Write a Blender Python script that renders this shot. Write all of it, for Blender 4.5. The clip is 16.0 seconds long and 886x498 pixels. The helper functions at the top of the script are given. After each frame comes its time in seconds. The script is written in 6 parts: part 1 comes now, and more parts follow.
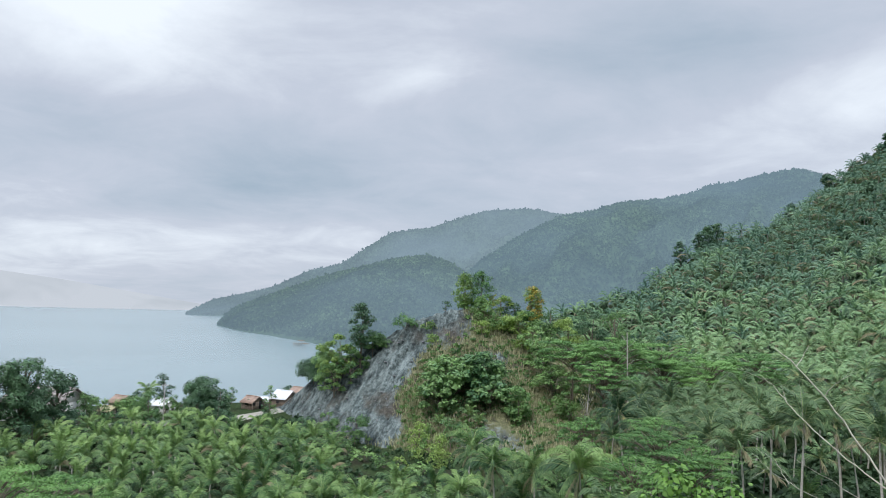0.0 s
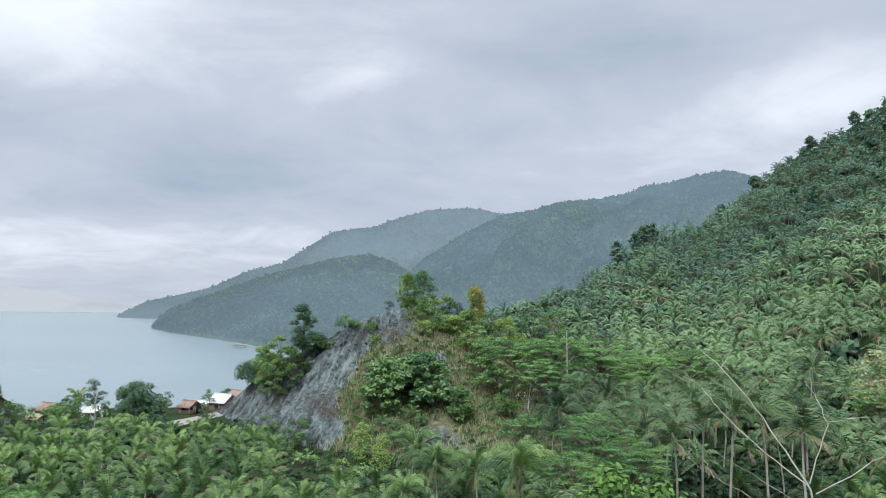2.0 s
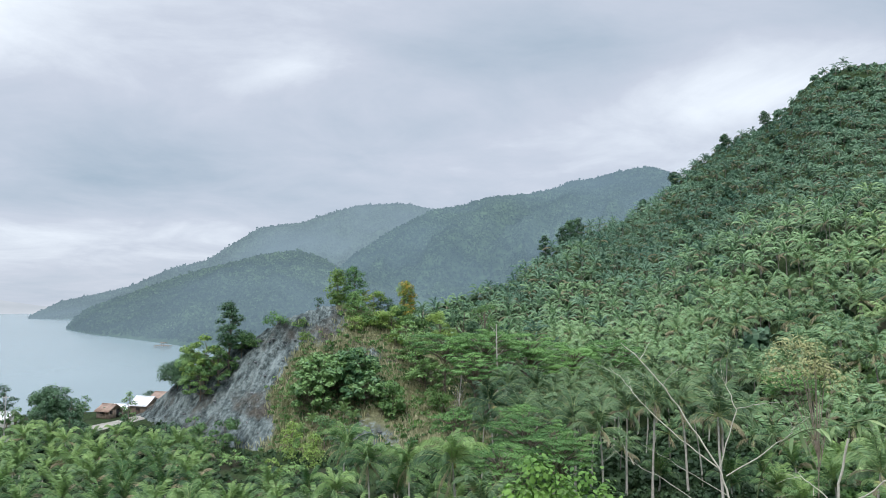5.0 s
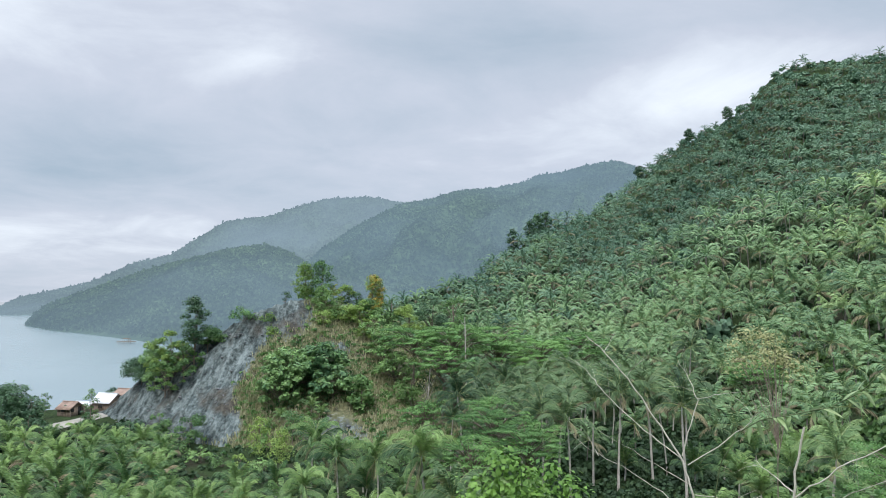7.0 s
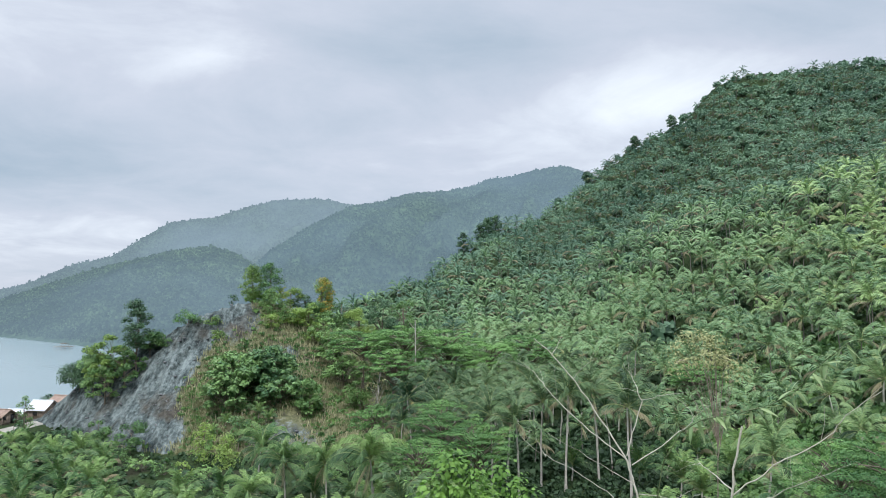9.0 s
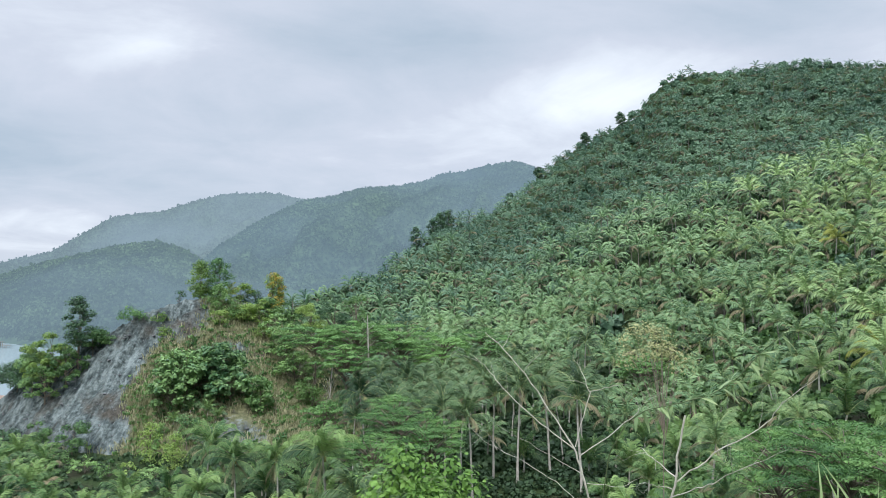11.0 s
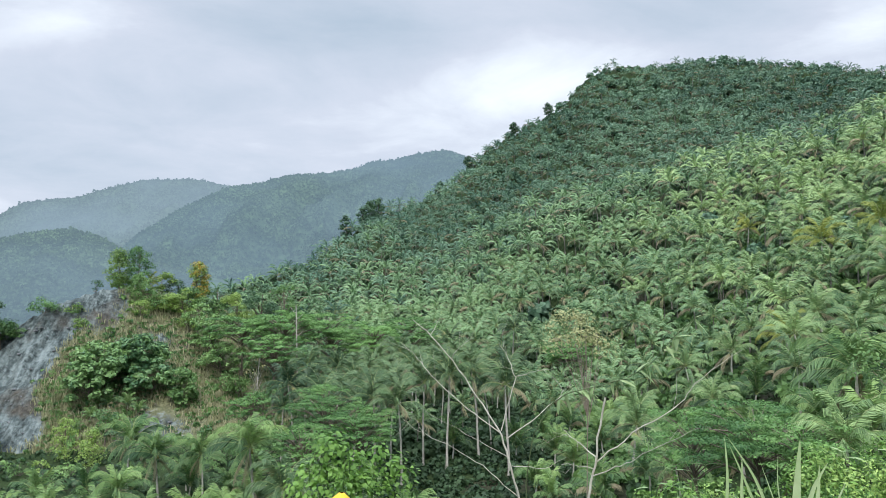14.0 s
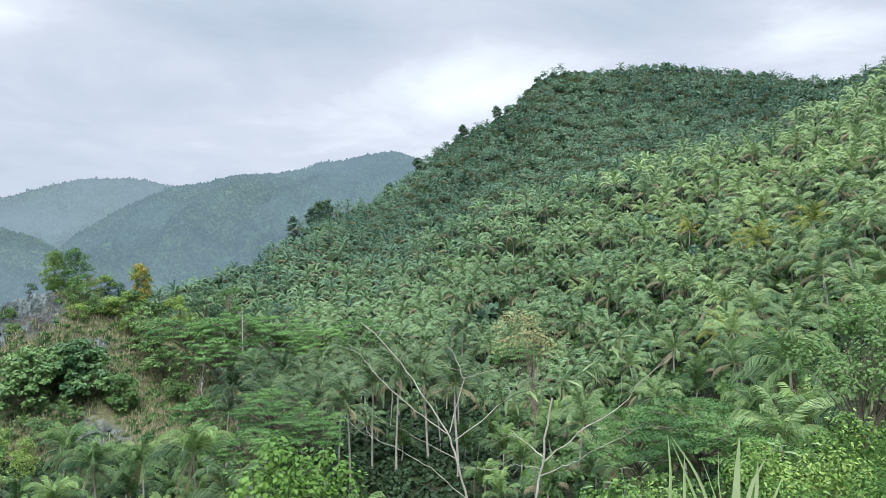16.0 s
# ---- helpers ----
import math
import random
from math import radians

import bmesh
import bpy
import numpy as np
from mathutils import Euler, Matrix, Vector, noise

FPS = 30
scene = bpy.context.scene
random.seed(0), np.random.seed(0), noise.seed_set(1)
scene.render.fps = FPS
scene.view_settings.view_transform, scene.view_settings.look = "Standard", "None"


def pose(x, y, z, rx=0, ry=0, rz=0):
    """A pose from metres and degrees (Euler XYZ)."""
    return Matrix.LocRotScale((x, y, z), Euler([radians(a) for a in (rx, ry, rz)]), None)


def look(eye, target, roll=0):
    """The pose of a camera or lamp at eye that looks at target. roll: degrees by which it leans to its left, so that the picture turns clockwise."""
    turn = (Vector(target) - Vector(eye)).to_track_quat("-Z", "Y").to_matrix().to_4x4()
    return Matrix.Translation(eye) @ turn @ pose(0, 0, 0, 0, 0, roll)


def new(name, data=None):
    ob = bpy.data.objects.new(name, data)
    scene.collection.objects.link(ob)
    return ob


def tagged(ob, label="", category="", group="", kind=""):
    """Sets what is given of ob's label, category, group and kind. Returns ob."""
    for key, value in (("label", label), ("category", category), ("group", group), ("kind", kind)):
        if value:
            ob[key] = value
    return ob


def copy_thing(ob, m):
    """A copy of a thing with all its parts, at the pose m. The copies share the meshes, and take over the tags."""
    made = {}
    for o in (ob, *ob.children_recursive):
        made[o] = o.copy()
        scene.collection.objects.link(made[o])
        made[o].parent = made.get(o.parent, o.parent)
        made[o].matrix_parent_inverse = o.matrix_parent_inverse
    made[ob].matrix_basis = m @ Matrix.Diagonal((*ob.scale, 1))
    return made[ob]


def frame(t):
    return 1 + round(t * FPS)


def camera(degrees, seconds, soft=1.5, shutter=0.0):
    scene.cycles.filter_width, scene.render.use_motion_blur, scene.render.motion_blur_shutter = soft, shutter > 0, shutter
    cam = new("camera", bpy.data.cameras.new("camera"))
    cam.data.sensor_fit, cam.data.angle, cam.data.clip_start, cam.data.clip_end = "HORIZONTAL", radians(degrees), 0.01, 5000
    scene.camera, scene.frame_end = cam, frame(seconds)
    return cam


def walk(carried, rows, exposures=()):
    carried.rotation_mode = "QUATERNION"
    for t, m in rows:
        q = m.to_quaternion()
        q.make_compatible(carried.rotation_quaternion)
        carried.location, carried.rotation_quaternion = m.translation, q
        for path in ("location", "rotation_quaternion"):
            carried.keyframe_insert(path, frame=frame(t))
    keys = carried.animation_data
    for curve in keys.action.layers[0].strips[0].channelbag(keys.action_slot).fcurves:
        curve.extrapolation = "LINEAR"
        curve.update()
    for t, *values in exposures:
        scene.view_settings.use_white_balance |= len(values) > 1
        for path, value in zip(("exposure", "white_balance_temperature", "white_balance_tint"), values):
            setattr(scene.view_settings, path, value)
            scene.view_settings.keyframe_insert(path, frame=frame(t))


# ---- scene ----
def aim(x, y, z, turn, tilt, lean):
    return pose(x, y, z, 90 + tilt, 0, -turn) @ pose(0, 0, 0, 0, 0, lean)


EYE = 27.0
cam = camera(65.8, 16.0, soft=0.62)
walk(cam, [
    (0, aim(-0.000, 0.000, EYE + -0.000, 0.002, 5.228, 1.396)),
    (0.5, aim(0.004, -0.010, EYE + 0.008, 1.233, 5.336, 1.210)),
    (1, aim(-0.000, -0.054, EYE + 0.030, 2.507, 5.371, 1.096)),
    (1.5, aim(-0.007, -0.110, EYE + 0.051, 3.720, 5.367, 0.955)),
    (2, aim(-0.035, -0.176, EYE + 0.080, 4.843, 5.279, 0.804)),
    (2.5, aim(-0.050, -0.220, EYE + 0.091, 5.882, 5.221, 0.710)),
    (3, aim(-0.053, -0.246, EYE + 0.103, 6.891, 5.196, 0.606)),
    (3.5, aim(-0.051, -0.249, EYE + 0.107, 7.951, 5.208, 0.440)),
    (4, aim(-0.050, -0.268, EYE + 0.112, 9.022, 5.184, 0.199)),
    (6.5, aim(-0.011, -0.242, EYE + 0.108, 12.596, 4.400, -0.347)),
    (7, aim(-0.010, -0.252, EYE + 0.114, 13.311, 4.347, -0.446)),
    (7.5, aim(-0.017, -0.272, EYE + 0.123, 14.148, 4.433, -0.606)),
    (8, aim(-0.013, -0.276, EYE + 0.123, 15.129, 4.584, -0.726)),
    (8.5, aim(-0.018, -0.282, EYE + 0.120, 16.270, 4.665, -0.625)),
    (9, aim(-0.008, -0.258, EYE + 0.118, 17.455, 4.572, -0.470)),
    (11.5, aim(0.004, -0.276, EYE + 0.117, 22.373, 3.903, -0.857)),
    (12, aim(0.004, -0.285, EYE + 0.117, 23.391, 3.674, -0.781)),
    (12.5, aim(0.014, -0.276, EYE + 0.113, 24.388, 3.443, -0.775)),
    (13, aim(0.016, -0.279, EYE + 0.113, 25.317, 3.260, -0.932)),
    (13.5, aim(0.007, -0.300, EYE + 0.112, 26.244, 3.151, -1.096)),
    (14, aim(0.016, -0.290, EYE + 0.109, 27.233, 3.019, -1.122)),
    (14.5, aim(0.017, -0.292, EYE + 0.110, 28.265, 2.890, -1.129)),
    (15, aim(0.026, -0.277, EYE + 0.108, 29.294, 2.849, -1.259)),
    (15.5, aim(0.045, -0.250, EYE + 0.103, 30.377, 2.938, -1.354)),
    (16, aim(0.045, -0.262, EYE + 0.108, 31.476, 3.065, -1.350)),
], exposures=((0, 0.13), (4, 0.19), (9, 0.28), (16, 0.40)))

# ---------------------------------------------------------------- sky and sun
world = bpy.data.worlds.new("overcast_sky")
scene.world = world
world.use_nodes = True
wt = world.node_tree
for n in list(wt.nodes):
    wt.nodes.remove(n)


def wnode(kind, **kw):
    n = wt.nodes.new(kind)
    for k, v in kw.items():
        if k == "op":
            n.operation = v
        else:
            n.inputs[int(k[1:])].default_value = v
    return n


def wlink(a, b, i=0, o=0):
    wt.links.new(a.outputs[o], b.inputs[i])


def wmath(op, a, b=None, clamp=False):
    n = wt.nodes.new("ShaderNodeMath")
    n.operation, n.use_clamp = op, clamp
    for i, v in enumerate((a, b)):
        if v is None:
            continue
        if isinstance(v, (int, float)):
            n.inputs[i].default_value = v
        else:
            wt.links.new(v, n.inputs[i])
    return n.outputs[0]


SUN_EL, SUN_AZ = 55.0, -145.0
sky = wt.nodes.new("ShaderNodeTexSky")
sky.sky_type, sky.sun_disc = "NISHITA", False
sky.sun_elevation, sky.sun_rotation = radians(SUN_EL), radians(SUN_AZ)
coord = wt.nodes.new("ShaderNodeTexCoord")
split = wt.nodes.new("ShaderNodeSeparateXYZ")
wt.links.new(coord.outputs["Generated"], split.inputs[0])
sx, sy, sz = split.outputs
# the cloud deck is a level layer: far clouds crowd towards the horizon
deep = wmath("ADD", wmath("MAXIMUM", sz, 0.0), 0.16)
flat = wt.nodes.new("ShaderNodeCombineXYZ")
wt.links.new(wmath("DIVIDE", sx, deep), flat.inputs[0])
wt.links.new(wmath("DIVIDE", sy, deep), flat.inputs[1])
flat.inputs[2].default_value = 3.7


def wnoise(scale, detail, rough, distortion=0.0):
    n = wt.nodes.new("ShaderNodeTexNoise")
    n.inputs["Scale"].default_value, n.inputs["Detail"].default_value = scale, detail
    n.inputs["Roughness"].default_value, n.inputs["Distortion"].default_value = rough, distortion
    wt.links.new(flat.outputs[0], n.inputs["Vector"])
    return n.outputs[0]


def wpatch(az, el, wide, tall, turn=0.0):
    """How near the direction lies to one cloud mass, 0 to 1, wide and tall in degrees."""
    a, e, r = radians(az), radians(el), radians(turn)
    right = Vector((math.cos(a), -math.sin(a), 0))
    up = Vector((-math.sin(e) * math.sin(a), -math.sin(e) * math.cos(a), math.cos(e)))
    u, v = right * math.cos(r) + up * math.sin(r), up * math.cos(r) - right * math.sin(r)
    fwd = Vector((math.sin(a) * math.cos(e), math.cos(a) * math.cos(e), math.sin(e)))
    out = []
    for d, size in ((u, wide), (v, tall)):
        n = wt.nodes.new("ShaderNodeVectorMath")
        n.operation = "DOT_PRODUCT"
        wt.links.new(coord.outputs["Generated"], n.inputs[0])
        n.inputs[1].default_value = d / math.tan(radians(size))
        out.append(wmath("POWER", wmath("ABSOLUTE", n.outputs["Value"]), 2.0))
    n = wt.nodes.new("ShaderNodeVectorMath")
    n.operation = "DOT_PRODUCT"
    wt.links.new(coord.outputs["Generated"], n.inputs[0])
    n.inputs[1].default_value = fwd
    front = wmath("GREATER_THAN", n.outputs["Value"], 0.0)
    bell = wmath("POWER", 2.718, wmath("MULTIPLY", wmath("ADD", out[0], out[1]), -1.0))
    return wmath("MULTIPLY", bell, front)


tone = wmath("ADD", wmath("MULTIPLY", wmath("SUBTRACT", wnoise(0.55, 3.0, 0.45, 0.3), 0.5), 0.7), 0.47)
tone = wmath("ADD", tone, wmath("MULTIPLY", wmath("SUBTRACT", wnoise(1.7, 6.0, 0.6, 0.5), 0.5), 0.56))
tone = wmath("ADD", tone, wmath("MULTIPLY", wmath("SUBTRACT", wnoise(4.4, 5.0, 0.6, 0.6), 0.5), 0.14))
# cloud masses seen over the bay and the hills: az, el, wide, tall, turn, lighter or darker
for az, el, wide, tall, turn, gain in ((33, 16.5, 10, 3.4, 12, 0.32), (61, 17.5, 6, 2.8, 0, 0.30), (-28, 23, 10, 5, 0, 0.34), (-20, 12, 14, 3, -5, -0.20),
        (20, 21.5, 14, 3.0, -6, -0.18), (48, 21.5, 10, 3, 0, -0.24), (-23, 5.5, 13, 2.4, 0, 0.20), (66, 20.5, 5, 3, 0, -0.34),
        (-3, 19, 4, 1.4, 15, 0.2), (5, 12, 10, 3, 0, -0.06), (2, 24, 12, 2, 0, 0.12)):
    tone = wmath("ADD", tone, wmath("MULTIPLY", wpatch(az, el, wide, tall, turn), gain))
ramp = wt.nodes.new("ShaderNodeValToRGB")
wt.links.new(tone, ramp.inputs[0])
ramp.color_ramp.elements[0].position, ramp.color_ramp.elements[0].color = 0.15, (0.355, 0.445, 0.545, 1)
ramp.color_ramp.elements[1].position, ramp.color_ramp.elements[1].color = 0.86, (0.86, 0.925, 1.0, 1)
mid = ramp.color_ramp.elements.new(0.52)
mid.color = (0.540, 0.590, 0.690, 1)
# an overcast sky is brightest overhead
high = wt.nodes.new("ShaderNodeMapRange")
wt.links.new(sz, high.inputs[0])
high.inputs[1].default_value, high.inputs[2].default_value = 0.45, 0.95
high.inputs[3].default_value, high.inputs[4].default_value = 1.0, 3.6
bg_cloud = wt.nodes.new("ShaderNodeBackground")
wt.links.new(ramp.outputs[0], bg_cloud.inputs[0])
wt.links.new(high.outputs[0], bg_cloud.inputs[1])
bg_clear = wt.nodes.new("ShaderNodeBackground")
wt.links.new(sky.outputs[0], bg_clear.inputs[0])
bg_clear.inputs[1].default_value = 0.10
cover = wt.nodes.new("ShaderNodeMixShader")
cover.inputs[0].default_value = 0.94
wt.links.new(bg_clear.outputs[0], cover.inputs[1])
wt.links.new(bg_cloud.outputs[0], cover.inputs[2])
wout = wt.nodes.new("ShaderNodeOutputWorld")
wt.links.new(cover.outputs[0], wout.inputs[0])

sun_data = bpy.data.lights.new("sun", "SUN")
sun_data.energy, sun_data.angle, sun_data.color = 2.0, radians(18), (1.0, 0.96, 0.9)
sun = new("sun", sun_data)
_a, _e = radians(SUN_AZ), radians(SUN_EL)
sun.matrix_world = look((300 * math.sin(_a) * math.cos(_e), 300 * math.cos(_a) * math.cos(_e), 300 * math.sin(_e)), (0, 0, 0))

# ---------------------------------------------------------------- materials
def material(name):
    m = bpy.data.materials.new(name)
    m.use_nodes = True
    nt = m.node_tree
    b = nt.nodes["Principled BSDF"]
    return m, nt, b, nt.nodes["Material Output"]


def place(nt):
    return nt.nodes.new("ShaderNodeNewGeometry").outputs["Position"]


def grain(nt, vec, scale, detail=3.0, rough=0.55):
    n = nt.nodes.new("ShaderNodeTexNoise")
    n.inputs["Scale"].default_value, n.inputs["Detail"].default_value, n.inputs["Roughness"].default_value = scale, detail, rough
    nt.links.new(vec, n.inputs["Vector"])
    return n.outputs[0]


def ramp_of(nt, fac, stops):
    r = nt.nodes.new("ShaderNodeValToRGB")
    e = r.color_ramp.elements
    e[0].position, e[0].color = stops[0][0], (*stops[0][1], 1)
    e[1].position, e[1].color = stops[-1][0], (*stops[-1][1], 1)
    for p, c in stops[1:-1]:
        k = e.new(p)
        k.color = (*c, 1)
    nt.links.new(fac, r.inputs[0])
    return r.outputs[0]


def blend(nt, fac, a, b, mode="MIX"):
    n = nt.nodes.new("ShaderNodeMix")
    n.data_type, n.blend_type = "RGBA", mode
    for i, v in ((0, fac), (6, a), (7, b)):
        if isinstance(v, (int, float)):
            n.inputs[i].default_value = v
        elif isinstance(v, tuple):
            n.inputs[i].default_value = (*v, 1)
        else:
            nt.links.new(v, n.inputs[i])
    return n.outputs[2]


def calc(nt, op, a, b=0.0, clamp=False):
    n = nt.nodes.new("ShaderNodeMath")
    n.operation, n.use_clamp = op, clamp
    for i, v in ((0, a), (1, b)):
        if isinstance(v, (int, float)):
            n.inputs[i].default_value = v
        else:
            nt.links.new(v, n.inputs[i])
    return n.outputs[0]


def bumpy(nt, b, height, strength, distance):
    n = nt.nodes.new("ShaderNodeBump")
    n.inputs["Strength"].default_value, n.inputs["Distance"].default_value = strength, distance
    nt.links.new(height, n.inputs["Height"])
    nt.links.new(n.outputs[0], b.inputs["Normal"])


def leaf_material(name, dark, light, old=None, scale=0.16, rough=0.5, through_light=0.3, old_share=0.62, sheen=0.3):
    """Foliage: tone varies from plant to plant, and from leaf to leaf."""
    m, nt, b, out = material(name)
    pos = place(nt)
    broad = grain(nt, pos, scale, 2.0)
    fine = grain(nt, pos, scale * 14, 2.0)
    island = nt.nodes.new("ShaderNodeNewGeometry").outputs["Random Per Island"]
    own = nt.nodes.new("ShaderNodeObjectInfo").outputs["Random"]
    wide = grain(nt, pos, scale * 0.17, 2.0)
    mix = calc(nt, "ADD", calc(nt, "MULTIPLY", broad, 0.6), calc(nt, "MULTIPLY", fine, 0.25))
    mix = calc(nt, "ADD", mix, calc(nt, "MULTIPLY", calc(nt, "SUBTRACT", wide, 0.35), 0.7))
    mix = calc(nt, "ADD", mix, calc(nt, "MULTIPLY", calc(nt, "SUBTRACT", island, 0.5), 0.22))
    mix = calc(nt, "ADD", mix, calc(nt, "MULTIPLY", calc(nt, "SUBTRACT", own, 0.5), 0.2))
    stops = [(0.32, dark), (0.72, light)]
    col = ramp_of(nt, mix, stops)
    if old:
        gone = calc(nt, "MULTIPLY", calc(nt, "SUBTRACT", grain(nt, pos, scale * 2.3, 3.0), old_share), 7.0, True)
        col = blend(nt, gone, col, old)
    nt.links.new(col, b.inputs["Base Color"])
    b.inputs["Roughness"].default_value = rough
    b.inputs["Specular IOR Level"].default_value = sheen
    tr = nt.nodes.new("ShaderNodeBsdfTranslucent")
    nt.links.new(col, tr.inputs[0])
    mx = nt.nodes.new("ShaderNodeMixShader")
    mx.inputs[0].default_value = through_light
    nt.links.new(b.outputs[0], mx.inputs[1])
    nt.links.new(tr.outputs[0], mx.inputs[2])
    nt.links.new(mx.outputs[0], out.inputs[0])
    return m


def rough_material(name, dark, light, scale, rough=0.85, bump=0.3, dist=0.05, metal=0.0, stretch=None):
    m, nt, b, out = material(name)
    pos = place(nt)
    if stretch:
        mp = nt.nodes.new("ShaderNodeMapping")
        mp.inputs["Scale"].default_value = stretch
        nt.links.new(pos, mp.inputs[0])
        pos = mp.outputs[0]
    a, f = grain(nt, pos, scale, 4.0), grain(nt, pos, scale * 9, 4.0)
    mix = calc(nt, "ADD", calc(nt, "MULTIPLY", a, 0.6), calc(nt, "MULTIPLY", f, 0.4))
    nt.links.new(ramp_of(nt, mix, [(0.35, dark), (0.68, light)]), b.inputs["Base Color"])
    b.inputs["Roughness"].default_value, b.inputs["Metallic"].default_value = rough, metal
    bumpy(nt, b, f, bump, dist)
    return m


M_PALM = leaf_material("palm_leaf", (0.034, 0.090, 0.041), (0.205, 0.340, 0.132), (0.34, 0.32, 0.10), 0.14, 0.45, 0.12, 0.67, 0.28)
# young upper fronds, lightened as well for the light from overhead
M_PALM_LIT = leaf_material("young_lit_palm_leaf", (0.062, 0.150, 0.053), (0.300, 0.450, 0.156), None, 0.14, 0.45, 0.15, 0.67, 0.28)
# older fronds, darkened as well for shade low in crowns and in the grove
M_PALM_SHADE = leaf_material("old_shaded_palm_leaf", (0.025, 0.066, 0.032), (0.150, 0.245, 0.110), (0.34, 0.30, 0.12), 0.14, 0.42, 0.08, 0.66, 0.3)
M_PALM_OLD = leaf_material("dry_palm_leaf", (0.17, 0.16, 0.10), (0.36, 0.32, 0.20), None, 0.4, 0.7, 0.2)
M_PALM_YEL = leaf_material("yellow_palm_leaf", (0.21, 0.27, 0.06), (0.43, 0.46, 0.12), None, 0.3, 0.5, 0.3)
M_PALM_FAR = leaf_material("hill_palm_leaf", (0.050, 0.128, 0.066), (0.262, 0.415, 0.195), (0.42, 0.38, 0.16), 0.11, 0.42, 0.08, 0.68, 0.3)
# palm leaf of the nearer spur, brighter and warmer as if sunlit
M_PALM_SUN = leaf_material("sunlit_palm_leaf", (0.074, 0.168, 0.078), (0.365, 0.520, 0.215), (0.48, 0.44, 0.16), 0.16, 0.42, 0.12, 0.64, 0.3)
# palm leaf for the far slope, tinted blue for the haze before it
M_PALM_HAZE = leaf_material("hazy_hill_palm_leaf", (0.050, 0.126, 0.086), (0.215, 0.355, 0.215), None, 0.09, 0.42, 0.1, 0.62, 0.3)
# pale midribs, lightened further to draw the fronds' top-lit edges
M_RIB = rough_material("leaf_rib", (0.20, 0.26, 0.10), (0.38, 0.44, 0.19), 3.0, 0.6, 0.05, 0.01)
# leaves under the canopy, its deep shade painted into their colour
M_UNDER_SHADE = leaf_material("painted_shade_leaf", (0.016, 0.040, 0.020), (0.055, 0.105, 0.045), None, 0.5, 0.6, 0.15)
M_WEED = leaf_material("weed_leaf", (0.17, 0.31, 0.08), (0.41, 0.57, 0.17), None, 2.5, 0.45, 0.3)
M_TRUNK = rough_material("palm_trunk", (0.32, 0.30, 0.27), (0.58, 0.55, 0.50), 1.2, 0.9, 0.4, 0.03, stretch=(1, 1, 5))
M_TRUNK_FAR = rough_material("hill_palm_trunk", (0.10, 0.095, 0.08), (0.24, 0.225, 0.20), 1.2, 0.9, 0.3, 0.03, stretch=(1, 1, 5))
M_BARK = rough_material("bark", (0.10, 0.08, 0.06), (0.25, 0.21, 0.17), 2.0, 0.9, 0.5, 0.03, stretch=(1, 1, 0.35))
M_NUT = rough_material("coconut", (0.12, 0.13, 0.03), (0.25, 0.22, 0.06), 3.0, 0.6, 0.1, 0.01)
M_LEAF = leaf_material("broad_leaf", (0.048, 0.122, 0.044), (0.190, 0.330, 0.105), None, 0.5)
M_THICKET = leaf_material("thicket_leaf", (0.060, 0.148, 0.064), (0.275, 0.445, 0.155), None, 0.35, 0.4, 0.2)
M_LEAF_DARK = leaf_material("dark_leaf", (0.028, 0.075, 0.041), (0.090, 0.180, 0.084), None, 0.4, 0.45, 0.2)
M_LEAF_LIGHT = leaf_material("light_leaf", (0.10, 0.20, 0.050), (0.31, 0.44, 0.12), None, 0.6, 0.5, 0.35)
M_LEAF_FEATHER = leaf_material("feathery_leaf", (0.058, 0.150, 0.052), (0.215, 0.390, 0.125), None, 0.3, 0.55, 0.3)
# upland species, with the blue of distance haze put into the colour
M_LEAF_HAZE = leaf_material("hazy_upland_leaf", (0.046, 0.114, 0.076), (0.155, 0.265, 0.160), None, 0.09, 0.55, 0.2)
M_YELLOW = leaf_material("yellow_flowers", (0.40, 0.27, 0.041), (0.60, 0.42, 0.081), None, 0.9, 0.6, 0.3)
M_DRY = leaf_material("dry_leaf", (0.22, 0.245, 0.10), (0.43, 0.44, 0.22), None, 0.8, 0.7, 0.25)
M_GRASS = leaf_material("slope_grass", (0.22, 0.235, 0.125), (0.47, 0.455, 0.28), None, 0.35, 0.7, 0.3)
M_REED = leaf_material("reed_blade", (0.34, 0.48, 0.20), (0.58, 0.70, 0.40), None, 1.5, 0.4, 0.3)
M_FRESH = leaf_material("fresh_leaf", (0.080, 0.190, 0.042), (0.225, 0.400, 0.090), None, 2.0, 0.4, 0.35)
M_BAMBOO = leaf_material("bamboo_leaf", (0.16, 0.29, 0.12), (0.42, 0.54, 0.28), (0.50, 0.50, 0.36), 3.0, 0.4, 0.35)
M_CANE = rough_material("green_cane", (0.05, 0.08, 0.03), (0.13, 0.17, 0.07), 6.0, 0.7, 0.1, 0.003)
M_TWIG = rough_material("pale_twig", (0.36, 0.34, 0.28), (0.62, 0.60, 0.52), 6.0, 0.85, 0.3, 0.005)
M_TWIG_DARK = rough_material("brown_twig", (0.16, 0.13, 0.10), (0.34, 0.29, 0.23), 6.0, 0.85, 0.3, 0.005)
M_PLANK = rough_material("weathered_plank", (0.13, 0.10, 0.075), (0.33, 0.265, 0.21), 1.5, 0.85, 0.3, 0.02, stretch=(3, 3, 0.4))
M_RUST = rough_material("rusty_sheet", (0.18, 0.115, 0.085), (0.38, 0.28, 0.22), 0.9, 0.7, 0.2, 0.01)
